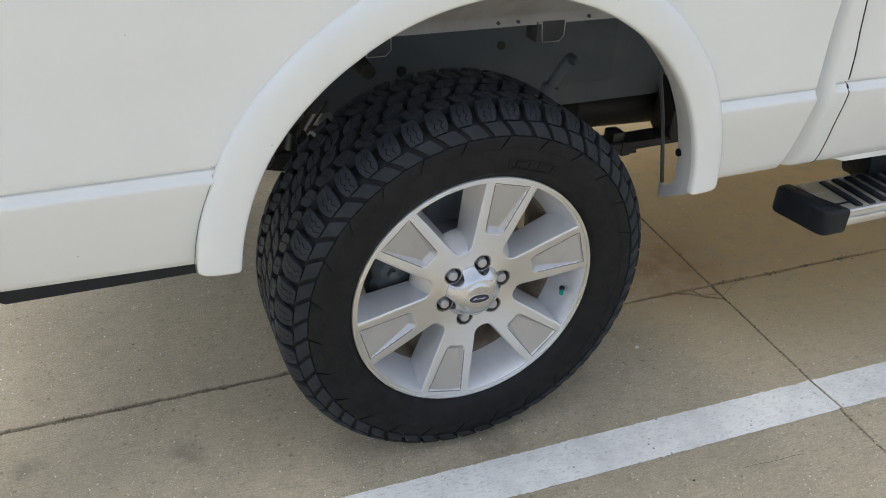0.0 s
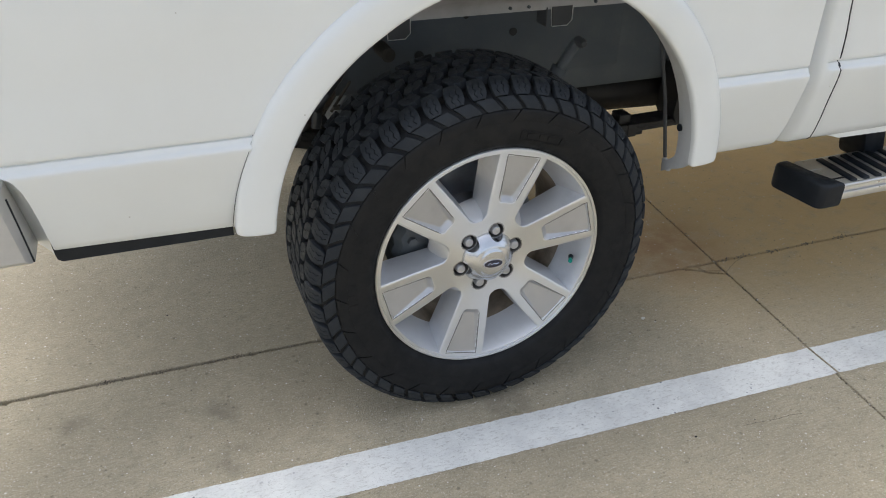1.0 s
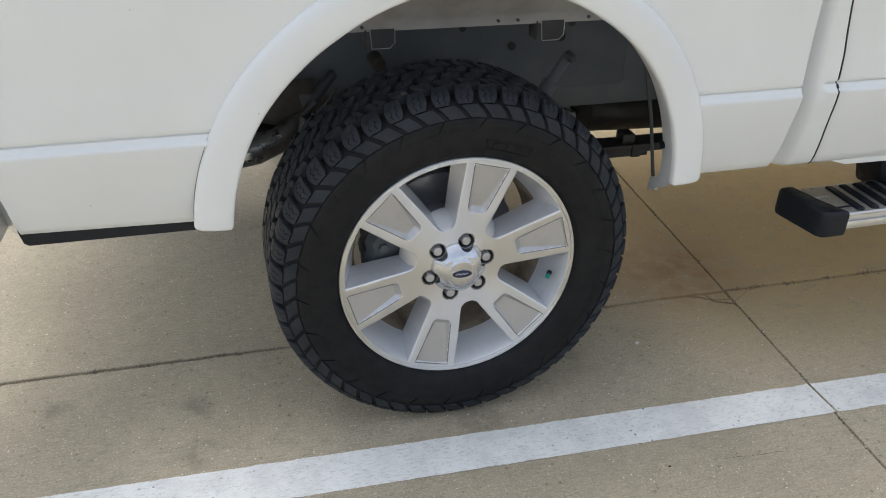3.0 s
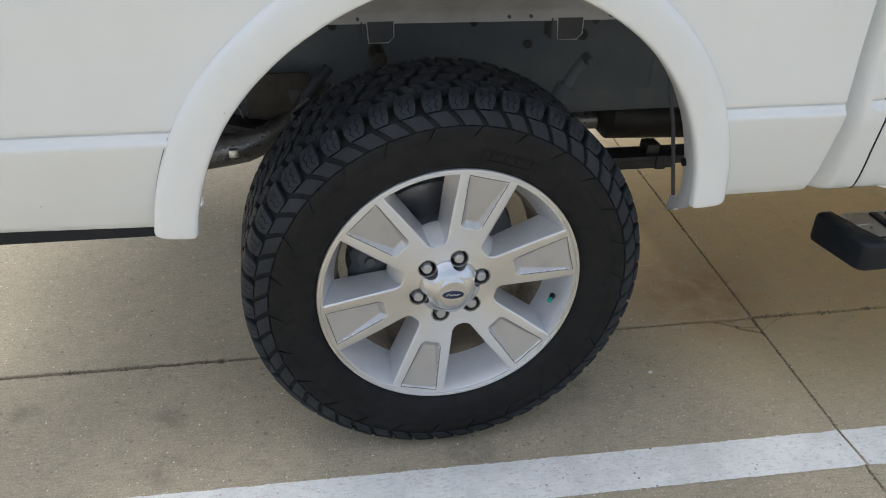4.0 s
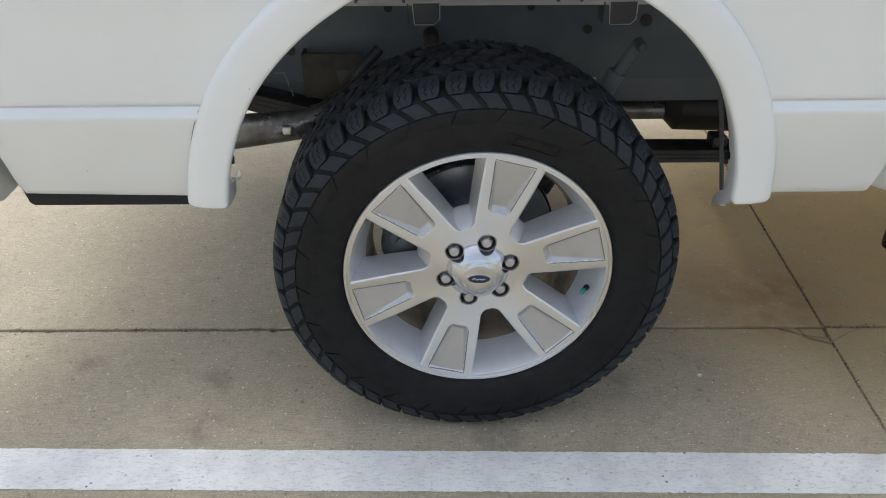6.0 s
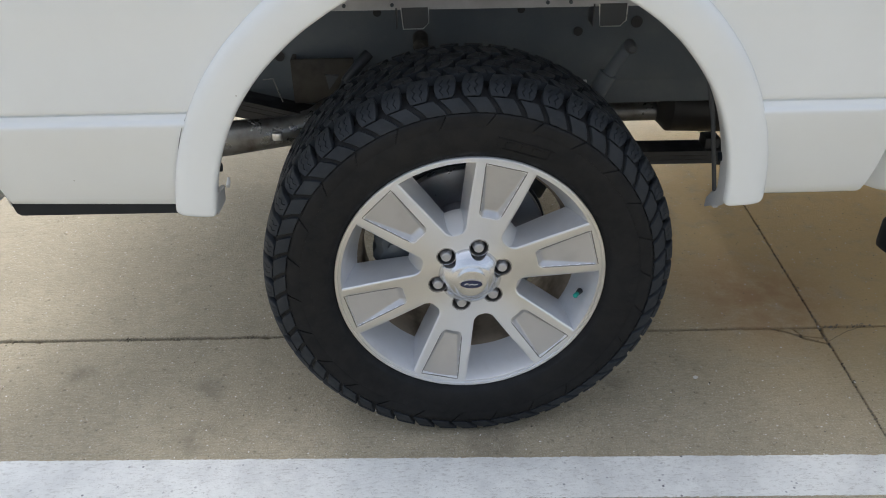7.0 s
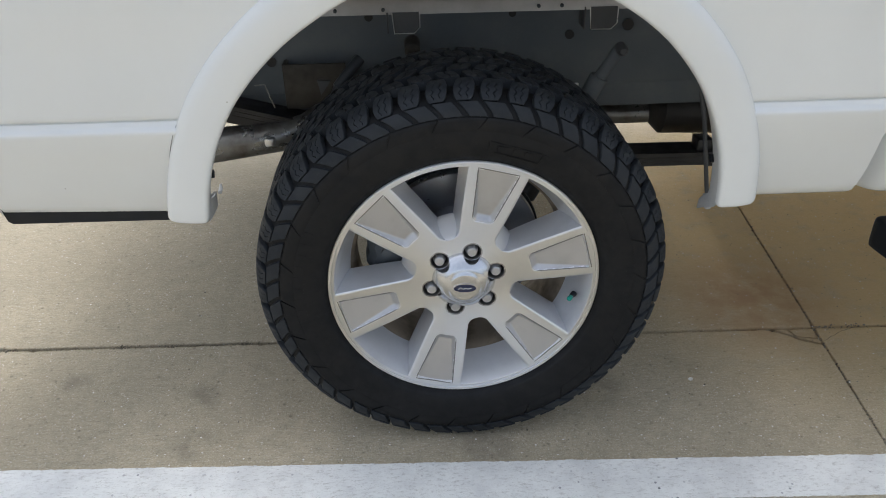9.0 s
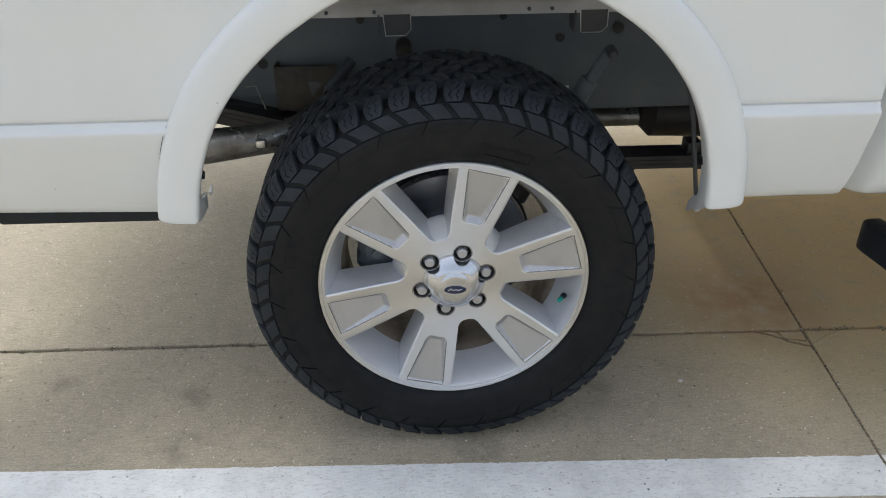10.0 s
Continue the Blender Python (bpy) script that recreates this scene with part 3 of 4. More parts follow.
def face_y(r):
    return lerp([(0.0, FACE_IN), (0.086, FACE_IN), (0.094, -0.0040), (0.105, -0.0051), (0.120, -0.0067), (0.140, -0.0087), (0.170, -0.0117), (0.260, FACE_OUT)], r)


POCKET_R0, POCKET_R1 = 0.138, 0.2545


def pocket_half(r):
    return lerp([(0.13, 0.0175), (0.145, 0.0215), (0.252, 0.0400)], r)


def spoke_face():
    """The spoke's face with its sunk pocket, and its flanks; the pocket apart."""
    rs = [R_IN] + [APEX + ROUND_END * (1 - math.cos(k * math.pi / 48)) for k in range(25)] + list(np.linspace(0.116, 0.145, 26)) + list(np.linspace(0.147, R_OUT, 62))
    ns = 61
    verts, faces, pocket = [], [], []
    for r in rs:
        h = half_angle(r, False)
        for k in range(ns):
            s = -1 + 2 * k / (ns - 1)
            a = s * h
            x = r * math.sin(a)
            wide = pocket_half(r)
            deep = lerp([(0.135, 0.0120), (0.170, 0.0085), (0.252, 0.0030)], r)
            ramp_w = lerp([(0.135, 0.0125), (0.170, 0.0095), (0.250, 0.0018)], r)
            corner = 0.008
            dx, dr = wide - abs(x), r - POCKET_R0
            if dx < corner and dr < corner:
                inner = corner - math.hypot(corner - dx, corner - dr)
            else:
                inner = min(dx, dr)
            edge = min(inner, POCKET_R1 - r)
            k_side = smooth(0, ramp_w, dx)
            k_hub = smooth(0, 0.016, inner if dr < corner else dr)
            k_out = smooth(0, 0.0018, POCKET_R1 - r)
            y = face_y(r) + (0.0009 * smooth(0, 0.0012, edge) + deep * k_side * k_hub * k_out if edge > 0 else 0) + 0.0018 * smooth(0.93, 1.0, abs(s)) * smooth(APEX, 0.106, r)
            verts.append((r * math.sin(a), y, r * math.cos(a)))
            pocket.append(edge > 0.0006)
    nr = len(rs)
    face_in, face_out = [], []
    for i in range(nr - 1):
        for k in range(ns - 1):
            q = (i * ns + k, i * ns + k + 1, (i + 1) * ns + k + 1, (i + 1) * ns + k)
            (face_in if all(pocket[n] for n in q) else face_out).append(q)
    # flanks that lean outwards to the back
    flank = []
    for side in (-1, 1):
        def at(i, j):
            r = rs[i]
            f, b = half_angle(r, False), half_angle(r, True)
            t = j / 11
            a = (f + (b - f) * t ** 1.1) * side
            y0 = face_y(r) + 0.0018 * smooth(APEX, 0.106, r)
            return (r * math.sin(a), y0 + (0.058 - y0) * t, r * math.cos(a))
        flank.append(grid(nr, 12, at))
    back = grid(nr, 5, lambda i, j: (rs[i] * math.sin(half_angle(rs[i], True) * (j - 2) / 2), 0.058, rs[i] * math.cos(half_angle(rs[i], True) * (j - 2) / 2)))
    return (verts, face_out), joined(*flank, back), (verts, face_in)


def pocket_shade_line():
    """A thin dark tube that draws the shade line along the pocket's sides and outer end."""
    line = [(-pocket_half(r), r) for r in np.linspace(0.145, POCKET_R1, 14)]
    line += [(x, POCKET_R1) for x in np.linspace(-pocket_half(POCKET_R1), pocket_half(POCKET_R1), 8)][1:-1]
    line += [(pocket_half(r), r) for r in np.linspace(POCKET_R1, 0.145, 14)]
    return tube([(x, face_y(math.hypot(x, r)) + 0.0004, r) for x, r in line], [0.0004] + [0.00115] * (len(line) - 2) + [0.0004], 6)


LUG_R, LUG_HOLE = 0.0675, 0.0176


def hub_face():
    """The hub round the cap, with six deep round wells for the nuts."""
    rs = list(np.linspace(0.040, R_IN, 52))
    n = 432

    def at(i, j):
        a = 2 * math.pi * i / n
        r = rs[j]
        x, z = r * math.sin(a), r * math.cos(a)
        y = face_y(r)
        return (x, y, z)
    v, f = grid(n, len(rs), at, True)
    clear = lambda q: min(math.hypot(sum(v[i][0] for i in q) / 4 - LUG_R * math.sin(radians(60 * k)), sum(v[i][2] for i in q) / 4 - LUG_R * math.cos(radians(60 * k))) for k in range(6)) > LUG_HOLE + 0.0008
    return v, [q for q in f if clear(q)]


def well_shape():
    """A deep round well with a small chamfer, open along -y."""
    y = FACE_IN
    return lathe([(LUG_HOLE + 0.0026, y + 0.0004), (LUG_HOLE + 0.0024, y - 0.0003), (LUG_HOLE, y + 0.0006), (LUG_HOLE - 0.0008, y + 0.004), (LUG_HOLE - 0.0010, y + 0.044), (0.0, y + 0.045)], 40)


def cap_shape():
    """The domed centre cap, scalloped round the nuts."""
    n, m = 360, 30
    dome = [(0.0, -0.0335), (0.029, -0.0335), (0.031, -0.0325), (0.034, -0.0305), (0.042, -0.0275), (0.052, -0.0200), (0.060, -0.0110), (0.064, -0.0050), (0.066, 0.0010)]

    def at(i, j):
        a = 2 * math.pi * i / n
        phi = (a + math.pi / 6) % (math.pi / 3) - math.pi / 6
        r_max = 0.066
        q = 0.0188 ** 2 - (LUG_R * math.sin(phi)) ** 2
        if q > 0:
            r_max = min(r_max, LUG_R * math.cos(phi) - math.sqrt(q))
        if j < m:
            r = r_max * j / (m - 1)
            return (r * math.sin(a), lerp(dome, r), r * math.cos(a))
        return (r_max * math.sin(a), 0.03, r_max * math.cos(a))
    return grid(n, m + 1, at, True)


def nut_shape():
    """A six-sided nut with a domed, flat-tipped head, pointing out along -y."""
    def ring(r, y, hexed):
        out = []
        for i in range(24):
            a = 2 * math.pi * i / 24
            k = r / math.cos((a + math.pi / 6) % (math.pi / 3) - math.pi / 6) if hexed else r
            out.append((k * math.sin(a), y, k * math.cos(a)))
        return out
    loops = [ring(0.0112, 0.036, True), ring(0.0112, 0.010, True), ring(0.0107, 0.0085, True), ring(0.0107, 0.0075, False), ring(0.0103, 0.003, False), ring(0.0095, 0.0010, False), ring(0.0082, 0.0, False)]
    verts = [p for l in loops for p in l]
    faces = [(k * 24 + i, k * 24 + (i + 1) % 24, (k + 1) * 24 + (i + 1) % 24, (k + 1) * 24 + i) for k in range(len(loops) - 1) for i in range(24)]
    return verts, faces + [tuple(range((len(loops) - 1) * 24, len(loops) * 24))]


def oval(a, b, y0, y1, n=48):
    ring = lambda k, y: [(k * a * math.sin(2 * math.pi * i / n), y, k * b * math.cos(2 * math.pi * i / n)) for i in range(n)]
    v, f = prism(ring(1, y0), ring(0.96, y1))
    return v, f


def wheel_thing(name, at, turn, parent):
    wheel = empty(name, at, parent)
    wheel.rotation_euler = (0, 0, radians(turn))
    tagged(wheel, "six-spoke silver alloy wheel with a knobbly all-terrain tyre")
    carcass, tread = tyre_shapes()
    part("tyre", carcass, RUBBER, wheel, "black tyre sidewall, dull and dusty", 50)
    tagged(part("tread", tread, TREAD, wheel, "blocky all-terrain tread with zigzag sipes", 30), kind="stuff")
    six = [Matrix.Rotation(radians(60 * k + SPOKE0), 4, "Y") for k in range(6)]
    metal, flank, sunk = spoke_face()
    outline = pocket_shade_line()
    for m in six:
        spoke = part("spoke", moved(metal, m), ALLOY, wheel, "machined spoke face", 50)
        part("spoke_flank", moved(flank, m), FLANK, wheel, "smooth silver-painted spoke flank", 50)
        # dark line draws in the shade at the pocket's step
        part("pocket_shade_line", moved(outline, m), SHADE_LINE, wheel, "thin dark line standing for the shade at the pocket's edge", 60)
        part("spoke_pocket", moved(sunk, m), POCKET, wheel, "grey-silver painted pocket", 60)
    lip = [(0.2600, FACE_OUT), (0.2640, -0.0212), (0.2650, -0.0206), (0.2656, -0.0240), (0.2700, -0.0252), (0.2716, -0.0242), (0.2722, -0.0205), (0.2722, -0.012), (0.262, 0.004)]
    part("rim_lip", lathe(lip, 240), ALLOY, wheel, sharp=50)
    part("rim_wall", lathe([(0.2600, FACE_OUT), (0.2585, -0.0175), (0.2490, 0.014), (0.2390, 0.042), (0.2300, 0.062)], 240), FLANK, wheel, "silver-painted inner rim wall", 60)
    part("barrel", lathe([(0.2300, 0.062), (0.2230, 0.075), (0.2190, 0.10), (0.2190, 0.165), (0.2330, 0.195), (0.2360, 0.216), (0.262, 0.226)], 160), DUSTY, wheel, "barrel browned by brake dust", 60)
    rot = Matrix.Rotation(radians(SPOKE0), 4, "Y")
    part("hub", moved(hub_face(), rot), ALLOY, wheel, sharp=50)
    cone = [(0.0930, -0.0020), (0.0965, -0.0036), (0.0985, -0.0041), (0.1000, -0.0036), (0.1018, -0.0014), (0.1040, 0.0025), (0.1080, 0.0105), (0.1130, 0.0220), (0.1185, 0.0340), (0.1230, 0.0450), (0.1245, 0.0520), (0.1235, 0.0580)]
    part("hub_cone", lathe(cone, 240), ALLOY, wheel, "turned metal cone between the spokes", 60)
    part("centre_cap", moved(cap_shape(), rot), CHROME, wheel, "polished domed cap scalloped round the nuts", 40)
    tip = Matrix.Rotation(radians(3), 4, "Y")
    part("badge_edge", moved(oval(0.0245, 0.0113, -0.0330, -0.0345), tip), BADGE_RIM, wheel, "thin silver oval edge")
    part("badge", moved(oval(0.0228, 0.0097, -0.0342, -0.0350), tip), BADGE, wheel, "dark blue oval badge")
    swash = tube([(-0.014, -0.0351, -0.002), (-0.009, -0.0351, 0.0032), (-0.004, -0.0351, -0.0020), (0.001, -0.0351, 0.0016), (0.006, -0.0351, -0.0012), (0.013, -0.0351, 0.0018)], 0.0011, 6)
    part("badge_mark", moved(swash, tip), BADGE_RIM, wheel, "pale wavy mark")
    nut = nut_shape()
    for k in range(6):
        a = radians(60 * k + SPOKE0 - 0.5)
        part("lug_well", moved(well_shape(), Matrix.Translation((LUG_R * math.sin(radians(60 * k + SPOKE0)), 0, LUG_R * math.cos(radians(60 * k + SPOKE0))))), WELL, wheel, "recess round the nut, its shade put into a dark colour", 60)
        part("lug_nut", moved(nut, Matrix.Translation((LUG_R * math.sin(a), -0.007, LUG_R * math.cos(a)))), NUT, wheel, "dull steel nut")
    # valve on the rim wall, pointing to the axle and out
    va = radians(105)
    foot = Vector((0.243 * math.sin(va), 0.018, 0.243 * math.cos(va)))
    way = Vector((-math.sin(va) * 0.55, -0.8, -math.cos(va) * 0.55)).normalized()
    part("valve_stem", tube([foot, foot + way * 0.010, foot + way * 0.020], [0.0065, 0.0055, 0.0042]), PLASTIC, wheel, "black rubber valve stem")
    part("valve_cap", tube([foot + way * 0.018, foot + way * 0.029, foot + way * 0.031], [0.0050, 0.0050, 0.0035]), TEAL, wheel, "teal green valve cap")
    return wheel


# ---- the truck ----
truck = empty("pickup_truck")
tagged(truck, "white pickup truck parked on concrete, seen at its rear wheel", "pickup truck")
NOSE = -0.003            # the body sits a little lower towards the front


def body_z(x, z):
    return z + NOSE * x


SIDE = [(0.566, 0.012), (0.572, 0.003), (0.580, -0.004), (0.600, -0.012), (0.640, -0.024), (0.690, -0.036), (0.740, -0.0490), (0.760, -0.0528), (0.766, -0.0538), (0.7700, -0.0538), (0.7720, -0.0528),
        (0.7768, -0.0482), (0.7790, -0.0464), (0.7862, -0.0444), (0.7878, -0.0405), (0.7898, -0.0400), (0.7912, -0.0446), (0.7935, -0.0456), (0.800, -0.0456), (0.84, -0.0456), (0.90, -0.0450), (1.00, -0.0480), (1.10, -0.0480), (1.20, -0.0440),
        (1.30, -0.036), (1.40, -0.020), (1.435, -0.006), (1.445, 0.012), (1.447, 0.060)]
SIDE = [(z - 0.004, y) for z, y in SIDE]
PLAIN = [p for p in SIDE if p[0] < 0.75 or p[0] > 0.83]     # the side without its ridge
BED_END = [(0.566, 0.763), (0.60, 0.767), (0.66, 0.770), (0.76, 0.771), (0.80, 0.768), (0.95, 0.766), (1.45, 0.76)]
DOOR_GAP = [(0.566, 0.892), (0.60, 0.889), (0.66, 0.882), (0.765, 0.872), (0.785, 0.868), (0.80, 0.869), (0.85, 0.866), (0.95, 0.852), (1.45, 0.80)]
ARCH = (0.006, 0.556)
LEAN = [(-90, 0.002), (-75, -0.001), (-60, -0.003), (-45, -0.008), (-33, -0.010), (-12, -0.005), (0, -0.001), (33, 0.006), (45, 0.010), (58, 0.011), (68, 0.008), (78, 0.004), (90, -0.003)]


def arch_lean(a):
    """How much wider than a circle the arch is at an angle from the top."""
    return lerp(LEAN, math.degrees(a))


TAIL_EDGE = [(0.58, -0.853), (0.62, -0.854), (0.66, -0.857), (0.70, -0.862), (0.73, -0.867), (0.75, -0.873), (0.762, -0.882), (0.768, -0.892), (0.80, -0.892)]
TAIL = -0.853             # where the lower side ends above the bumper


def bed_bottom(x):
    return lerp([(-0.86, 0.589), (-0.54, 0.578), (0.5, 0.571), (0.8, 0.571)], x)


def thick(shape, depth):
    """Gives a sheet that faces -y a back, depth further in, and closes its rim."""
    verts, faces = shape
    used = sorted({i for f in faces for i in f})
    remap = {i: k for k, i in enumerate(used)}
    front = [verts[i] for i in used]
    n = len(front)
    fs = [tuple(remap[i] for i in f) for f in faces]
    edges = {}
    for f in fs:
        for a, b in zip(f, f[1:] + f[:1]):
            edges[(a, b)] = True
    rim = [(a, b) for a, b in edges if (b, a) not in edges]
    return front + [(x, y + depth, z) for x, y, z in front], fs + [tuple(n + i for i in reversed(f)) for f in fs] + [(b, a, n + a, n + b) for a, b in rim]


def bed_side(mirror=False):
    xs = sorted(set(list(np.round(np.arange(-1.24, -0.86, 0.04), 4)) + [TAIL - 0.008, TAIL - 0.003, TAIL] + list(np.round(np.arange(-0.845, 0.735, 0.0125), 4))))
    ends = [0.25, 0.5, 0.75, 0.9, 0.97, 1.0]
    zs = [p[0] for p in SIDE]
    fine = []
    for a, b in zip(zs, zs[1:]):
        n = max(1, int((b - a) / 0.02))
        fine += [a + (b - a) * k / n for k in range(n)]
    fine.append(zs[-1])
    nx = len(xs) + len(ends)

    def at(i, j):
        z0 = fine[j]
        if i < len(xs):
            x = float(xs[i])
            if x <= TAIL:
                x += lerp(TAIL_EDGE, z0) - TAIL
            elif x < -0.70:
                x += (lerp(TAIL_EDGE, z0) - TAIL) * (-0.70 - x) / (-0.70 - TAIL)
        else:
            x = 0.735 + (lerp(BED_END, z0) - 0.735) * ends[i - len(xs)]
        z = z0
        if z0 < 0.64:
            lo = bed_bottom(x)
            z = lo + (z0 - 0.562) * (0.64 - lo) / (0.64 - 0.562)
        y = lerp(SIDE, z0)
        if i >= nx - 3:
            y += (0.001, 0.005, 0.016)[i - nx + 3]
        return (x, y, body_z(x, z))
    v, f = grid(nx, len(fine), at)
    keep = []
    for q in f:
        cx = sum(v[i][0] for i in q) / 4
        cz = sum(v[i][2] for i in q) / 4
        if math.hypot(cx - ARCH[0], cz - ARCH[1]) < 0.515:
            continue
        if cz - NOSE * cx < 0.770 and cx < lerp(TAIL_EDGE, cz - NOSE * cx) - 0.0005:
            continue
        keep.append(q)
    return thick((v, keep), 0.012)


part("bed_side", bed_side(), WHITE, truck, "glossy white bed side with a moulded ridge", 40)
# the turned-in rear edge of the lower side
part("bed_side_return", grid(9, 14, lambda i, j: (lerp(TAIL_EDGE, 0.588 + 0.186 * j / 13) - 0.075 * (i / 8) ** 1.1, lerp(SIDE, 0.59 + 0.185 * j / 13) + 0.001 + 0.085 * math.sin(i / 8 * 1.5), body_z(TAIL, 0.591 + 0.183 * j / 13))), WHITE, truck)
part("bed_skirt", prism([(-0.858, -0.002, 0.606), (-0.540, -0.002, 0.592), (-0.540, -0.002, 0.5700), (-0.844, -0.002, 0.5735), (-0.852, -0.002, 0.579)], [(-0.858, 0.016, 0.606), (-0.540, 0.016, 0.592), (-0.540, 0.016, 0.5700), (-0.844, 0.016, 0.5735), (-0.852, 0.016, 0.579)]), PLASTIC, truck, "black plastic strip under the bed side")


def flare_shape():
    """The wheel arch flare: a rounded hollow section swept round the arch."""
    sect = [(0.5458, -0.030), (0.5458, -0.0480), (0.5448, -0.0510), (0.5415, -0.0545), (0.5350, -0.0590), (0.5240, -0.0615), (0.5080, -0.0628), (0.4900, -0.0626), (0.4790, -0.0618), (0.4748, -0.0604),
            (0.4722, -0.0570), (0.4712, -0.0530), (0.4710, -0.046), (0.4740, -0.046), (0.4760, -0.055), (0.50, -0.058), (0.53, -0.054), (0.5420, -0.046), (0.543, -0.030)]
    n = 120
    ends = 5

    def at(i, j):
        r, y = sect[j]
        t = min(max(i - ends, 0), n) / n
        a = radians(-84.9 + 170.4 * t)
        # the feet close with a small rounding
        e = max(ends - i, i - ends - n, 0) / ends
        rm = 0.509
        if e > 0:
            k = 1 - math.sqrt(max(0, 1 - e * e))
            a += (-1 if i < ends else 1) * 0.022 * math.sin(e * math.pi / 2)
            r = rm + (r - rm) * (1 - 0.28 * k)
            y = -0.02 + (y + 0.02) * (1 - 0.18 * k)
        r += arch_lean(a)
        x = ARCH[0] + r * math.sin(a)
        z = ARCH[1] + r * math.cos(a)
        return (x, y, body_z(x, z))
    v, f = grid(n + 1 + 2 * ends, len(sect), at)
    m = len(sect)
    last = (n + 2 * ends) * m
    f += [(i * m + m - 1, (i + 1) * m + m - 1, (i + 1) * m, i * m) for i in range(n + 2 * ends)]
    f += [tuple(range(m)), tuple(reversed(range(last, last + m)))]
    return v, f


part("wheel_arch_flare", flare_shape(), WHITE, truck, "smooth white wheel arch flare", 45)
# a clip hole in the flare's inner face
hole = tube([(0.486, 0.004, 0.655), (0.4735, 0.004, 0.655)], [0.0085, 0.0085], 16)
part("clip_hole", hole, PLASTIC, truck, "black clip in the flare")


def flare_return():
    """The flare's inner face, running back from its lip; the feet hang lower and reach further back."""
    def at(i, j):
        d = j / 9
        r = 0.4715 + 0.010 * d ** 1.4
        tail, front = (math.acos(min(max((0.586 - drop * d - ARCH[1]) / r, -1), 1)) for drop in (0.026, 0.064))
        a = -tail + (tail + front) * i / 140
        r += arch_lean(a)
        x, z = ARCH[0] + r * math.sin(a), ARCH[1] + r * math.cos(a)
        foot = 0.052 * smooth(0.606, 0.600, z) if x < 0 else 0.040 * smooth(0.585, 0.540, z)
        y = -0.048 + (0.062 + foot) * d
        return (x, y, body_z(x, z))
    inner = grid(141, 10, at)
    outer = [(ARCH[0] + (x - ARCH[0]) * 1.008, y, z) for x, y, z in inner[0]], inner[1]
    return joined(inner, outer)


part("flare_return", flare_return(), FLARE_INNER, truck, "grey inner face of the flare, dusty", 50)
part("flare_tab", rounded_box(0.012, 0.028, 0.026, 0.003, (0.507, 0.066, 0.530)), INNER, truck, "scuffed grey tab at the flare foot")
part("flare_hook", tube([(-0.465, 0.050, 0.598), (-0.465, 0.060, 0.601), (-0.465, 0.066, 0.609)], [0.004, 0.004, 0.002], 8), FLARE_INNER, truck, "small grey barb at the flare foot")
part("foot_clip", tube([(-0.472, 0.010, 0.657), (-0.459, 0.010, 0.657)], [0.009, 0.008], 12), PLASTIC, truck, "black clip in the flare")
part("flare_gasket", tube([(ARCH[0] + (0.5466 + arch_lean(a)) * math.sin(a), lerp(SIDE, ARCH[1] + 0.5466 * math.cos(a)) - 0.0005, body_z(ARCH[0], ARCH[1] + (0.5466 + arch_lean(a)) * math.cos(a))) for a in np.linspace(-1.50, -1.12, 24)], 0.0005, 6), GREY_PLASTIC, truck, "thin dark seal round the flare")
part("edge_strip", tube([(0.420, 0.084, 0.93), (0.455, 0.083, 0.80), (0.481, 0.082, 0.70), (0.510, 0.080, 0.543)], 0.0045, 8), GREY_PLASTIC, truck, "thin black edge strip behind the flare")


def cab_panel(x_of, end_of, curve, name, label, steps):
    zs = []
    for (a, _), (b, _) in zip(SIDE, SIDE[1:]):
        n = max(1, int((b - a) / 0.02))
        zs += [a + (b - a) * k / n for k in range(n)]
    zs.append(SIDE[-1][0])

    def at(i, j):
        t = i / steps
        x = x_of(zs[j]) + (end_of(zs[j]) - x_of(zs[j])) * t
        return (x, lerp(SIDE, zs[j]) + curve(t, zs[j]), body_z(x, zs[j]))
    return part(name, thick(grid(steps + 1, len(zs), at), 0.010), WHITE, truck, label, 40)


# cab corner: turns in towards the bed, its ridge fading at the rear
cab_panel(lambda z: lerp(BED_END, z) + 0.012, lambda z: lerp(DOOR_GAP, z) - 0.0032,
          lambda t, z: 0.014 + 0.060 * (1 - smooth(0, 0.62, t)) ** 1.5 + (lerp(PLAIN, z) - lerp(SIDE, z)) * (1 - smooth(0.55, 0.75, t)),
          "cab_corner", "rounded white rear corner of the cab", 24)
cab_panel(lambda z: lerp(DOOR_GAP, z) + 0.0032, lambda z: 1.95, lambda t, z: 0.014 + 0.006 * (1 - smooth(0, 0.012, t)), "door", "white cab door with a moulded ridge", 40)
part("door_seal", tube([(lerp(DOOR_GAP, z), lerp(SIDE, z) + 0.0195, body_z(0.88, z)) for z in np.linspace(0.568, 1.4, 120)], 0.0050, 8), PLASTIC, truck, "black seal in the door gap")
part("sill", rounded_box(2.2, 0.09, 0.07, 0.01, (1.92, 0.075, 0.600)), FRAME, truck, "black sill under the cab")

# shell of bed and cab, above and beyond what is seen
part("bed_floor", rounded_box(1.95, 1.30, 0.03, 0.004, (-0.24, 0.99, 0.905)), FRAME, truck, "dark underside of the bed floor")
part("far_bed_side", rounded_box(2.0, 0.03, 0.87, 0.01, (-0.24, 1.98, 1.01)), WHITE, truck)
part("tailgate", rounded_box(0.05, 1.90, 0.52, 0.015, (-1.215, 0.97, 1.17)), WHITE, truck)
part("bed_front_wall", rounded_box(0.04, 1.92, 0.53, 0.008, (0.725, 0.98, 1.17)), WHITE, truck)


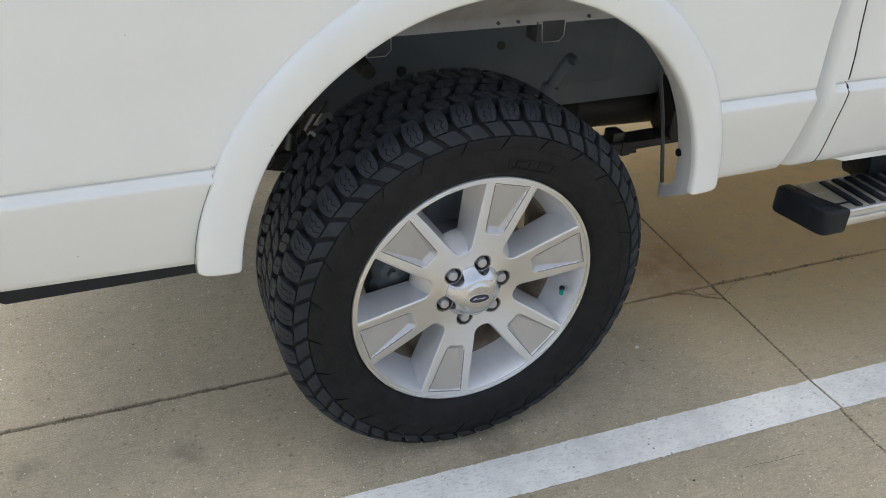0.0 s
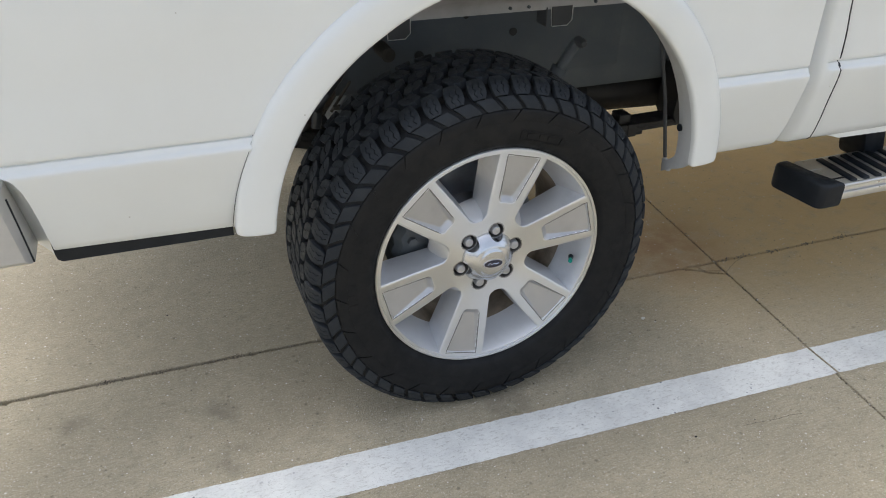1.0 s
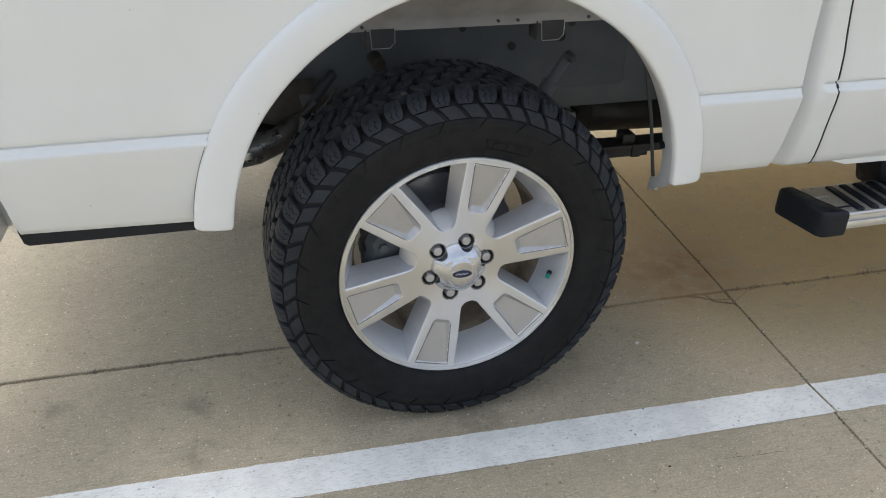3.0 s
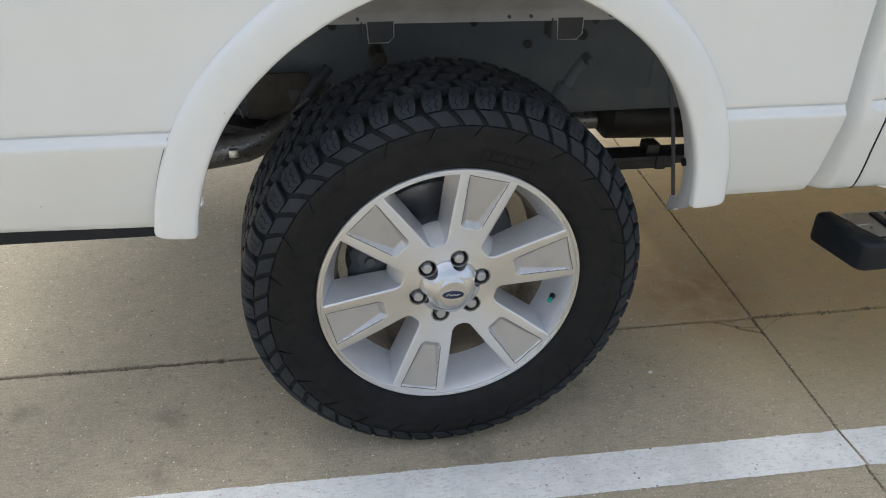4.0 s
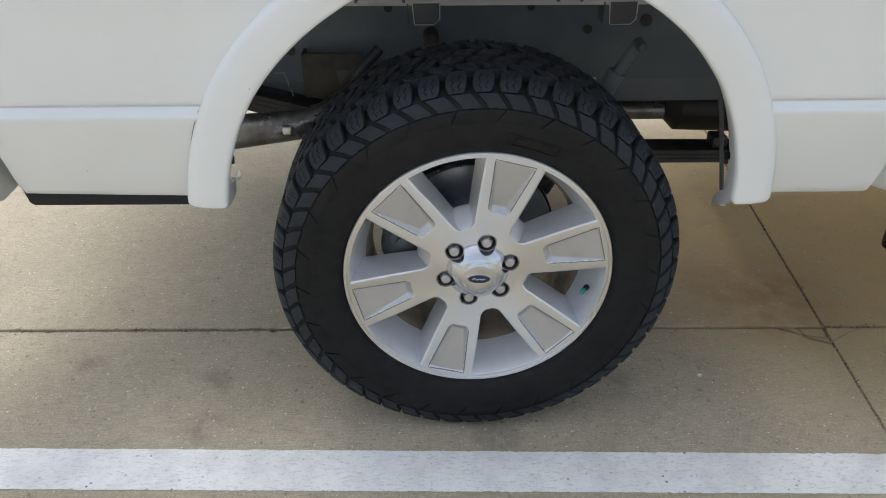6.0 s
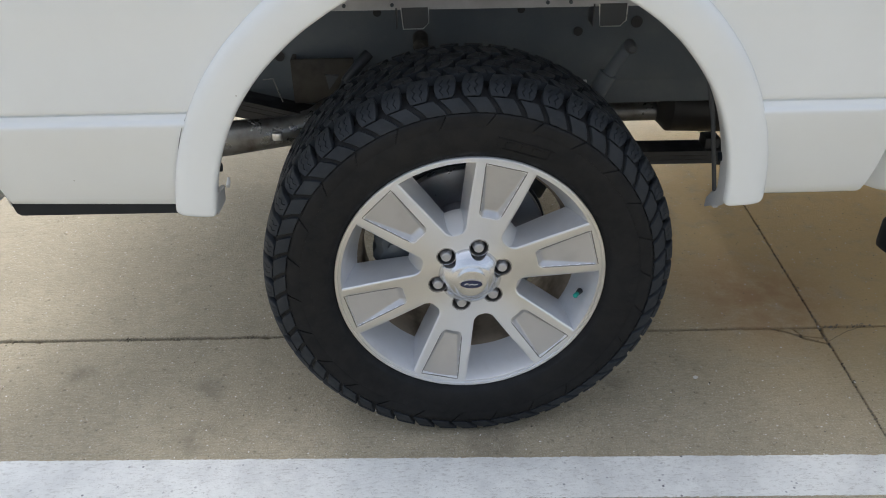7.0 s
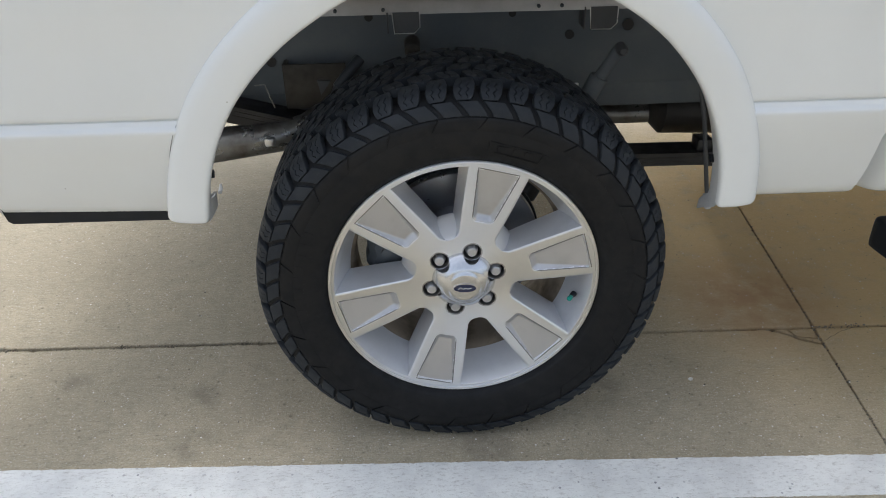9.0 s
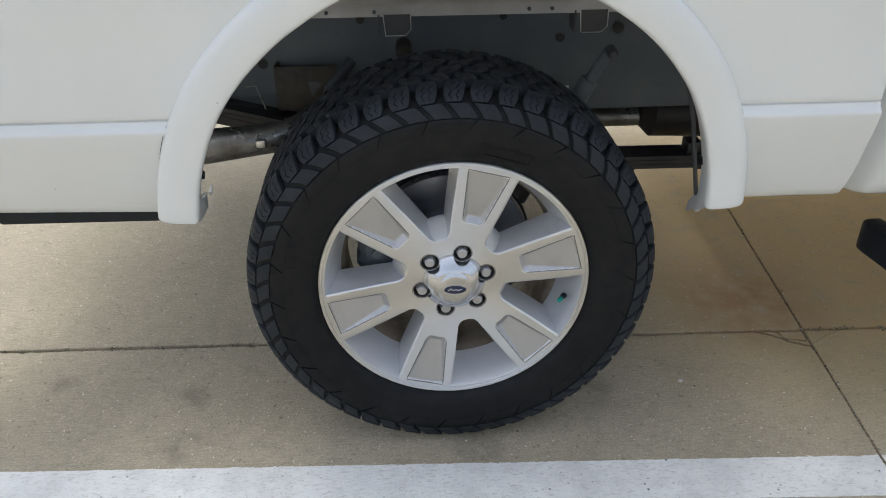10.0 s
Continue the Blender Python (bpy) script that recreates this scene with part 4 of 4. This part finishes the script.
def cab_shell():
    side = [(0.83, 0.60), (0.83, 1.30), (0.90, 1.86), (1.10, 1.93), (2.10, 1.93), (2.75, 1.38), (4.35, 1.28), (4.55, 1.10), (4.58, 0.55), (4.20, 0.50), (3.1, 0.50), (1.0, 0.55)]
    ring = lambda y, k: [(x, y + (k * max(0, z - 1.3) * 0.22), z) for x, z in side]
    return prism(ring(0.02, 1), ring(1.96, -1))


part("cab_shell", cab_shell(), WHITE, truck, "plain white cab and bonnet")

# inner wheelhouse sheet with its bolted flange
part("wheelhouse_sheet", grid(60, 12, lambda i, j: (-0.55 + 1.08 * i / 59, lerp([(0, 0.338), (1, 0.337), (1.6, 0.331), (2.2, 0.318), (5, 0.215), (8, 0.10), (11, -0.030)], j),
     body_z(-0.55 + 1.08 * i / 59, lerp([(0, 0.855), (1, 0.875), (1.6, 0.882), (2.2, 0.889), (5, 0.965), (8, 1.02), (11, 1.045)], j)))), INNER, truck, "grey-white painted inner sheet with a folded flange", 50)
for x in (-0.239, -0.139, 0.188, 0.237, 0.42):
    part("flange_bolt", tube([(x, 0.340, body_z(x, 0.866)), (x, 0.331, body_z(x, 0.866)), (x, 0.329, body_z(x, 0.866))], [0.0038, 0.0038, 0.0025], 10), FRAME, truck, "dark bolt head")


def bracket(x0, x1, y, z0, z1):
    """A folded sheet bracket with a bright worn edge."""
    plate = prism([(x0, y + 0.002, z1), (x0 + 0.004, y + 0.002, z0), (x1 - 0.012, y + 0.002, z0), (x1, y + 0.002, z0 + 0.012), (x1, y + 0.002, z1)],
                  [(x0, y, z1), (x0 + 0.004, y, z0), (x1 - 0.012, y, z0), (x1, y, z0 + 0.012), (x1, y, z1)])
    side = rounded_box(0.003, 0.05, z1 - z0, 0.001, (x0 - 0.01, y + 0.025, (z0 + z1) / 2))
    top = part("bed_bracket", joined(plate, side), GREY_PLASTIC, truck, "dark folded bracket under the bed flange")
    part("worn_edge", tube([(x0, y - 0.001, z1), (x0 + 0.004, y - 0.001, z0), (x1 - 0.012, y - 0.001, z0), (x1, y - 0.001, z0 + 0.012), (x1, y - 0.001, z1)], 0.0013, 6), STEEL, top, "bare metal edge")


bracket(-0.121, -0.063, 0.335, 0.816, 0.860)
bracket(0.298, 0.358, 0.335, 0.813, 0.860)

# chassis: frame rail, axle, leaf spring, shock, exhaust
part("frame_rail", joined(rounded_box(1.30, 0.07, 0.26, 0.012, (0.0, 0.575, 0.745)), rounded_box(1.25, 0.07, 0.30, 0.012, (0.78, 0.579, 0.705)), rounded_box(1.0, 0.07, 0.29, 0.012, (-0.74, 0.580, 0.690))), FRAME, truck, "black box-section frame rail")
part("cross_member", rounded_box(0.10, 1.0, 0.10, 0.01, (0.10, 1.12, 0.80)), FRAME, truck)
part("spare_tray", rounded_box(0.55, 0.75, 0.18, 0.05, (-0.85, 1.0, 0.74)), FRAME, truck)


def leaf(length0, length1, top, n=24, y=0.486):
    """A bowed flat spring leaf."""
    bow = lambda x: lerp([(-0.75, 0.227), (-0.46, 0.150), (-0.30, 0.107), (-0.10, 0.060), (0.10, 0.026), (0.40, 0.003), (0.70, 0.0), (1.05, 0.006)], x)
    loops = []
    for i in range(n + 1):
        x = length0 + (length1 - length0) * i / n
        z = top + bow(x)
        loops.append([(x, y - 0.036, z), (x, y + 0.036, z), (x, y + 0.036, z - 0.0105), (x, y - 0.036, z - 0.0105)])
    verts = [p for l in loops for p in l]
    faces = [(k * 4 + i, k * 4 + (i + 1) % 4, (k + 1) * 4 + (i + 1) % 4, (k + 1) * 4 + i) for k in range(n) for i in range(4)]
    return verts, faces + [(3, 2, 1, 0), (n * 4, n * 4 + 1, n * 4 + 2, n * 4 + 3)]


spring = part("leaf_spring", leaf(-0.80, 1.05, 0.4605), LEAF, truck, "black bowed leaf spring")
part("second_leaf", leaf(-0.76, 1.00, 0.4490), LEAF, spring)
part("third_leaf", leaf(-0.66, 0.705, 0.4375), LEAF, spring)
part("helper_leaf", leaf(-0.56, 0.36, 0.4270), LEAF, spring)
part("spring_clip", rounded_box(0.030, 0.080, 0.040, 0.004, (0.668, 0.486, 0.4435)), LEAF, spring)
part("spring_hook", rounded_box(0.040, 0.05, 0.034, 0.006, (0.648, 0.486, 0.474)), LEAF, spring)
part("spring_shackle", prism([(0.812, 0.440, 0.62), (0.800, 0.440, 0.478), (0.815, 0.440, 0.452), (1.10, 0.440, 0.440), (1.10, 0.440, 0.62)], [(0.812, 0.532, 0.62), (0.800, 0.532, 0.478), (0.815, 0.532, 0.452), (1.10, 0.532, 0.440), (1.10, 0.532, 0.62)]), LEAF, truck, "black spring mount under the cab")
part("bump_stop", tube([(0.478, 0.47, 0.45), (0.478, 0.47, 0.415), (0.478, 0.47, 0.406)], [0.022, 0.022, 0.014]), LEAF, truck)
part("axle", tube([(HUB.x, 0.14, HUB.z), (HUB.x, 0.30, HUB.z), (HUB.x, 0.80, HUB.z), (HUB.x, 0.86, HUB.z), (HUB.x, 1.10, HUB.z), (HUB.x, 1.16, HUB.z), (HUB.x, 1.85, HUB.z)], [0.045, 0.042, 0.045, 0.13, 0.13, 0.045, 0.045], 24), FRAME, truck, "black rear axle")
part("shock_absorber", joined(tube([(0.361, 0.300, 0.782), (0.318, 0.315, 0.70)], 0.013), tube([(0.325, 0.313, 0.715), (0.18, 0.33, 0.42)], 0.020)), FRAME, truck, "black slanted shock absorber")
part("shock_bolt", tube([(0.361, 0.300, 0.782), (0.361, 0.276, 0.782), (0.361, 0.268, 0.782)], [0.013, 0.012, 0.007]), GREY_PLASTIC, truck, "grey shock bolt")
part("rear_mount", tube([(-0.080, 0.52, 0.742), (-0.080, 0.452, 0.742), (-0.080, 0.446, 0.742)], [0.019, 0.018, 0.010]), TAN_DIRT, truck, "dusty round mount")
part("exhaust_pipe", tube([(0.70, 0.64, 0.497), (0.60, 0.64, 0.497), (0.45, 0.64, 0.498), (0.32, 0.64, 0.512), (0.20, 0.66, 0.60), (0.05, 0.70, 0.70), (-0.12, 0.66, 0.70), (-0.26, 0.52, 0.60), (-0.34, 0.47, 0.560), (-0.40, 0.45, 0.546), (-0.56, 0.45, 0.528), (-0.90, 0.42, 0.505)], [0.026, 0.026, 0.026, 0.026, 0.03, 0.03, 0.03, 0.03, 0.033, 0.037, 0.042, 0.042], 18), PIPE, truck, "dull exhaust pipe, brown with heat")
part("muffler", tube([(0.545, 0.64, 0.508), (0.550, 0.64, 0.508), (0.578, 0.64, 0.510), (1.3, 0.64, 0.482)], [0.032, 0.040, 0.066, 0.067], 20), LEAF, truck, "dark muffler")
part("exhaust_hanger", rounded_box(0.024, 0.02, 0.020, 0.004, (-0.425, 0.412, 0.548)), STEEL, truck, "bright hanger end")
part("shock_clip", rounded_box(0.018, 0.006, 0.006, 0.001, (0.268, 0.300, 0.704)), STEEL, truck, "small bright clip beside the shock absorber")
# dark discs that paint in the shade of holes, and plates along the rail
for x, z, p in ((-0.42, 0.70, 0.012), (-0.18, 0.80, 0.010), (0.03, 0.705, 0.013), (0.16, 0.80, 0.009), (0.30, 0.745, 0.011), (0.44, 0.765, 0.014), (0.47, 0.80, 0.010)):
    part("rail_hole_shade", tube([(x, 0.545, z), (x, 0.5365, z)], [p, p], 14), LEAF, truck, "dark disc standing for a shaded hole in the rail")
part("hanger_plate", joined(rounded_box(0.15, 0.008, 0.11, 0.003, (-0.315, 0.500, 0.650)), rounded_box(0.010, 0.06, 0.11, 0.003, (-0.385, 0.53, 0.650))), TAN_DIRT, truck, "dusty brown plate on the rail")
# small plates, hose and links at the rear of the rail
part("spring_hanger", prism([(-0.292, 0.345, 0.716), (-0.262, 0.345, 0.714), (-0.286, 0.345, 0.682)], [(-0.292, 0.352, 0.716), (-0.262, 0.352, 0.714), (-0.286, 0.352, 0.682)]), GREY_PLASTIC, truck, "small grey hanger plate")
part("brake_hose", tube([(-0.284, 0.400, 0.600), (-0.278, 0.400, 0.640), (-0.252, 0.405, 0.680), (-0.222, 0.412, 0.715), (-0.20, 0.43, 0.735)], 0.013, 14), HOSE, truck, "shiny black hose")
part("hanger_clip", rounded_box(0.020, 0.010, 0.012, 0.003, (-0.236, 0.372, 0.656)), TAN_DIRT, truck, "dusty tan clip")
part("hanger_link", tube([(-0.250, 0.375, 0.645), (-0.200, 0.375, 0.715)], 0.0035, 10), TAN_DIRT, truck, "dull steel link")
part("wire_hook", tube([(-0.43, 0.35, 0.707), (-0.408, 0.35, 0.709), (-0.392, 0.35, 0.655)], 0.0016, 6), PIPE, truck, "thin bent wire")
# brakes behind the spokes
disc = part("brake_disc", lathe([(0.060, 0.085), (0.095, 0.085), (0.098, 0.120), (0.100, 0.132), (0.172, 0.132), (0.174, 0.134), (0.174, 0.154), (0.10, 0.156)], 96), BRAKE, truck, "grey iron brake disc")
disc.location = HUB
shield = part("dust_shield", lathe([(0.06, 0.172), (0.17, 0.172), (0.178, 0.165), (0.179, 0.172), (0.17, 0.178), (0.06, 0.178)], 72), FRAME, truck)
shield.location = HUB


def caliper():
    def at(i, j):
        a = radians(-118 + 50 * i / 15)
        prof = [(0.112, 0.10), (0.115, 0.078), (0.145, 0.070), (0.180, 0.074), (0.196, 0.090), (0.199, 0.13), (0.196, 0.165), (0.150, 0.175), (0.112, 0.17)]
        r, y = prof[j]
        k = 1 + 0.02 * math.sin(i * 1.7)
        return (r * k * math.sin(a), y, r * k * math.cos(a))
    v, f = grid(16, 9, at)
    f += [(i * 9 + 8, (i + 1) * 9 + 8, (i + 1) * 9, i * 9) for i in range(15)] + [tuple(range(9)), tuple(reversed(range(135, 144)))]
    return v, f


cal = part("brake_caliper", caliper(), FRAME, truck, "black brake caliper")
cal.location = HUB
part("caliper_bolt", tube([(-0.155, 0.080, 0.03), (-0.155, 0.062, 0.03)], [0.012, 0.011], 6), FRAME, cal)

# running board
board = empty("running_board", (0, 0, 0), truck)
tagged(board, "brushed metal running board with black ribs and end cap")
part("step_plate", rounded_box(1.76, 0.160, 0.036, 0.008, (1.862, 0.047, 0.4215)), STEEL, board, "dull metal step plate")
part("step_nose", tube([(0.985, -0.033, 0.4365), (2.74, -0.033, 0.4365)], 0.0055, 12), STEEL, board, "bright rolled front edge")
part("step_fascia", rounded_box(1.75, 0.012, 0.022, 0.004, (1.865, -0.034, 0.408)), STEEL, board, "plain metal front lip")


def end_cap():
    """The black cap: a blunt wedge, cut back at its outer corner."""
    foot = [(1.003, -0.042), (0.952, -0.042), (0.940, -0.038), (0.933, -0.026), (0.907, 0.082), (0.906, 0.098), (0.912, 0.108), (0.924, 0.112), (0.946, 0.112), (0.975, 0.035)]
    rings = []
    for z, s in ((0.386, 0.96), (0.389, 0.985), (0.395, 1.0), (0.440, 1.0), (0.4475, 0.985), (0.4515, 0.955), (0.4530, 0.90)):
        cx, cy = 0.947, 0.03
        x_shift = -0.006
        rings.append([(cx + x_shift + (x - cx) * s * 1.03, cy + (y - cy) * s * 1.03, z - 0.004 + (0.006 if y > 0.05 else 0)) for x, y in foot])
    n = len(foot)
    verts = [p for l in rings for p in l]
    faces = [(k * n + i, k * n + (i + 1) % n, (k + 1) * n + (i + 1) % n, (k + 1) * n + i) for k in range(len(rings) - 1) for i in range(n)]
    return verts, faces + [tuple(reversed(range(n))), tuple(range((len(rings) - 1) * n, len(rings) * n))]


part("end_cap", end_cap(), PLASTIC, board, "matt black plastic end cap", 50)
rib = moved(rounded_box(0.0225, 0.136, 0.009, 0.004, segments=3), Matrix.Rotation(radians(-3), 4, "Z"))
for k in range(38):
    part("grip_rib", moved(rib, Matrix.Translation((1.052 + 0.0428 * k, 0.042, 0.4405))), PLASTIC, board, "black rubber grip rib")
for x in (1.235, 2.35):
    part("board_bracket", moved(rounded_box(0.075, 0.10, 0.17, 0.012), Matrix.Translation((x, 0.150, 0.500)) @ Matrix.Rotation(radians(-14), 4, "Y")), PLASTIC, board, "black mounting bracket")
part("step_plate_groove", rounded_box(0.056, 0.007, 0.003, 0.001, (1.014, 0.000, 0.4395)), PLASTIC, board)
part("step_plate_crease", rounded_box(0.045, 0.004, 0.003, 0.001, (1.000, 0.064, 0.4392)), STEEL, board)

# rear bumper end
bumper = empty("rear_bumper", (0, 0, 0), truck)
tagged(bumper, "grey chrome rear bumper end")


def bumper_end():
    face = [(-0.900, 0.745), (-0.882, 0.600), (-1.30, 0.60), (-1.30, 0.745)]
    rings = []
    for y, s in ((0.30, 0.0), (-0.030, 0.0), (-0.045, 0.004), (-0.052, 0.012)):
        rings.append([(x + (-s if x > -1 else s), y, z + (-s if z > 0.7 else s)) for x, z in face])
    verts = [p for l in rings for p in l]
    faces = [(k * 4 + i, k * 4 + (i + 1) % 4, (k + 1) * 4 + (i + 1) % 4, (k + 1) * 4 + i) for k in range(3) for i in range(4)]
    return verts, faces + [(3, 2, 1, 0), (12, 13, 14, 15)]


part("bumper_bar", bumper_end(), BUMPER, bumper)
part("bumper_trim", tube([(-0.894, -0.054, 0.735), (-0.8885, -0.054, 0.690), (-0.880, -0.054, 0.612)], 0.0016, 8), PLASTIC, bumper, "dark trim line")

wheel = wheel_thing("wheel", HUB, 1.0, truck)
copy_thing(wheel, pose(HUB.x, 1.95, HUB.z, 0, 0, 180))
copy_thing(wheel, pose(3.72, 0.0, HUB.z, 0, 0, 0))
copy_thing(wheel, pose(3.72, 1.95, HUB.z, 0, 0, 180))
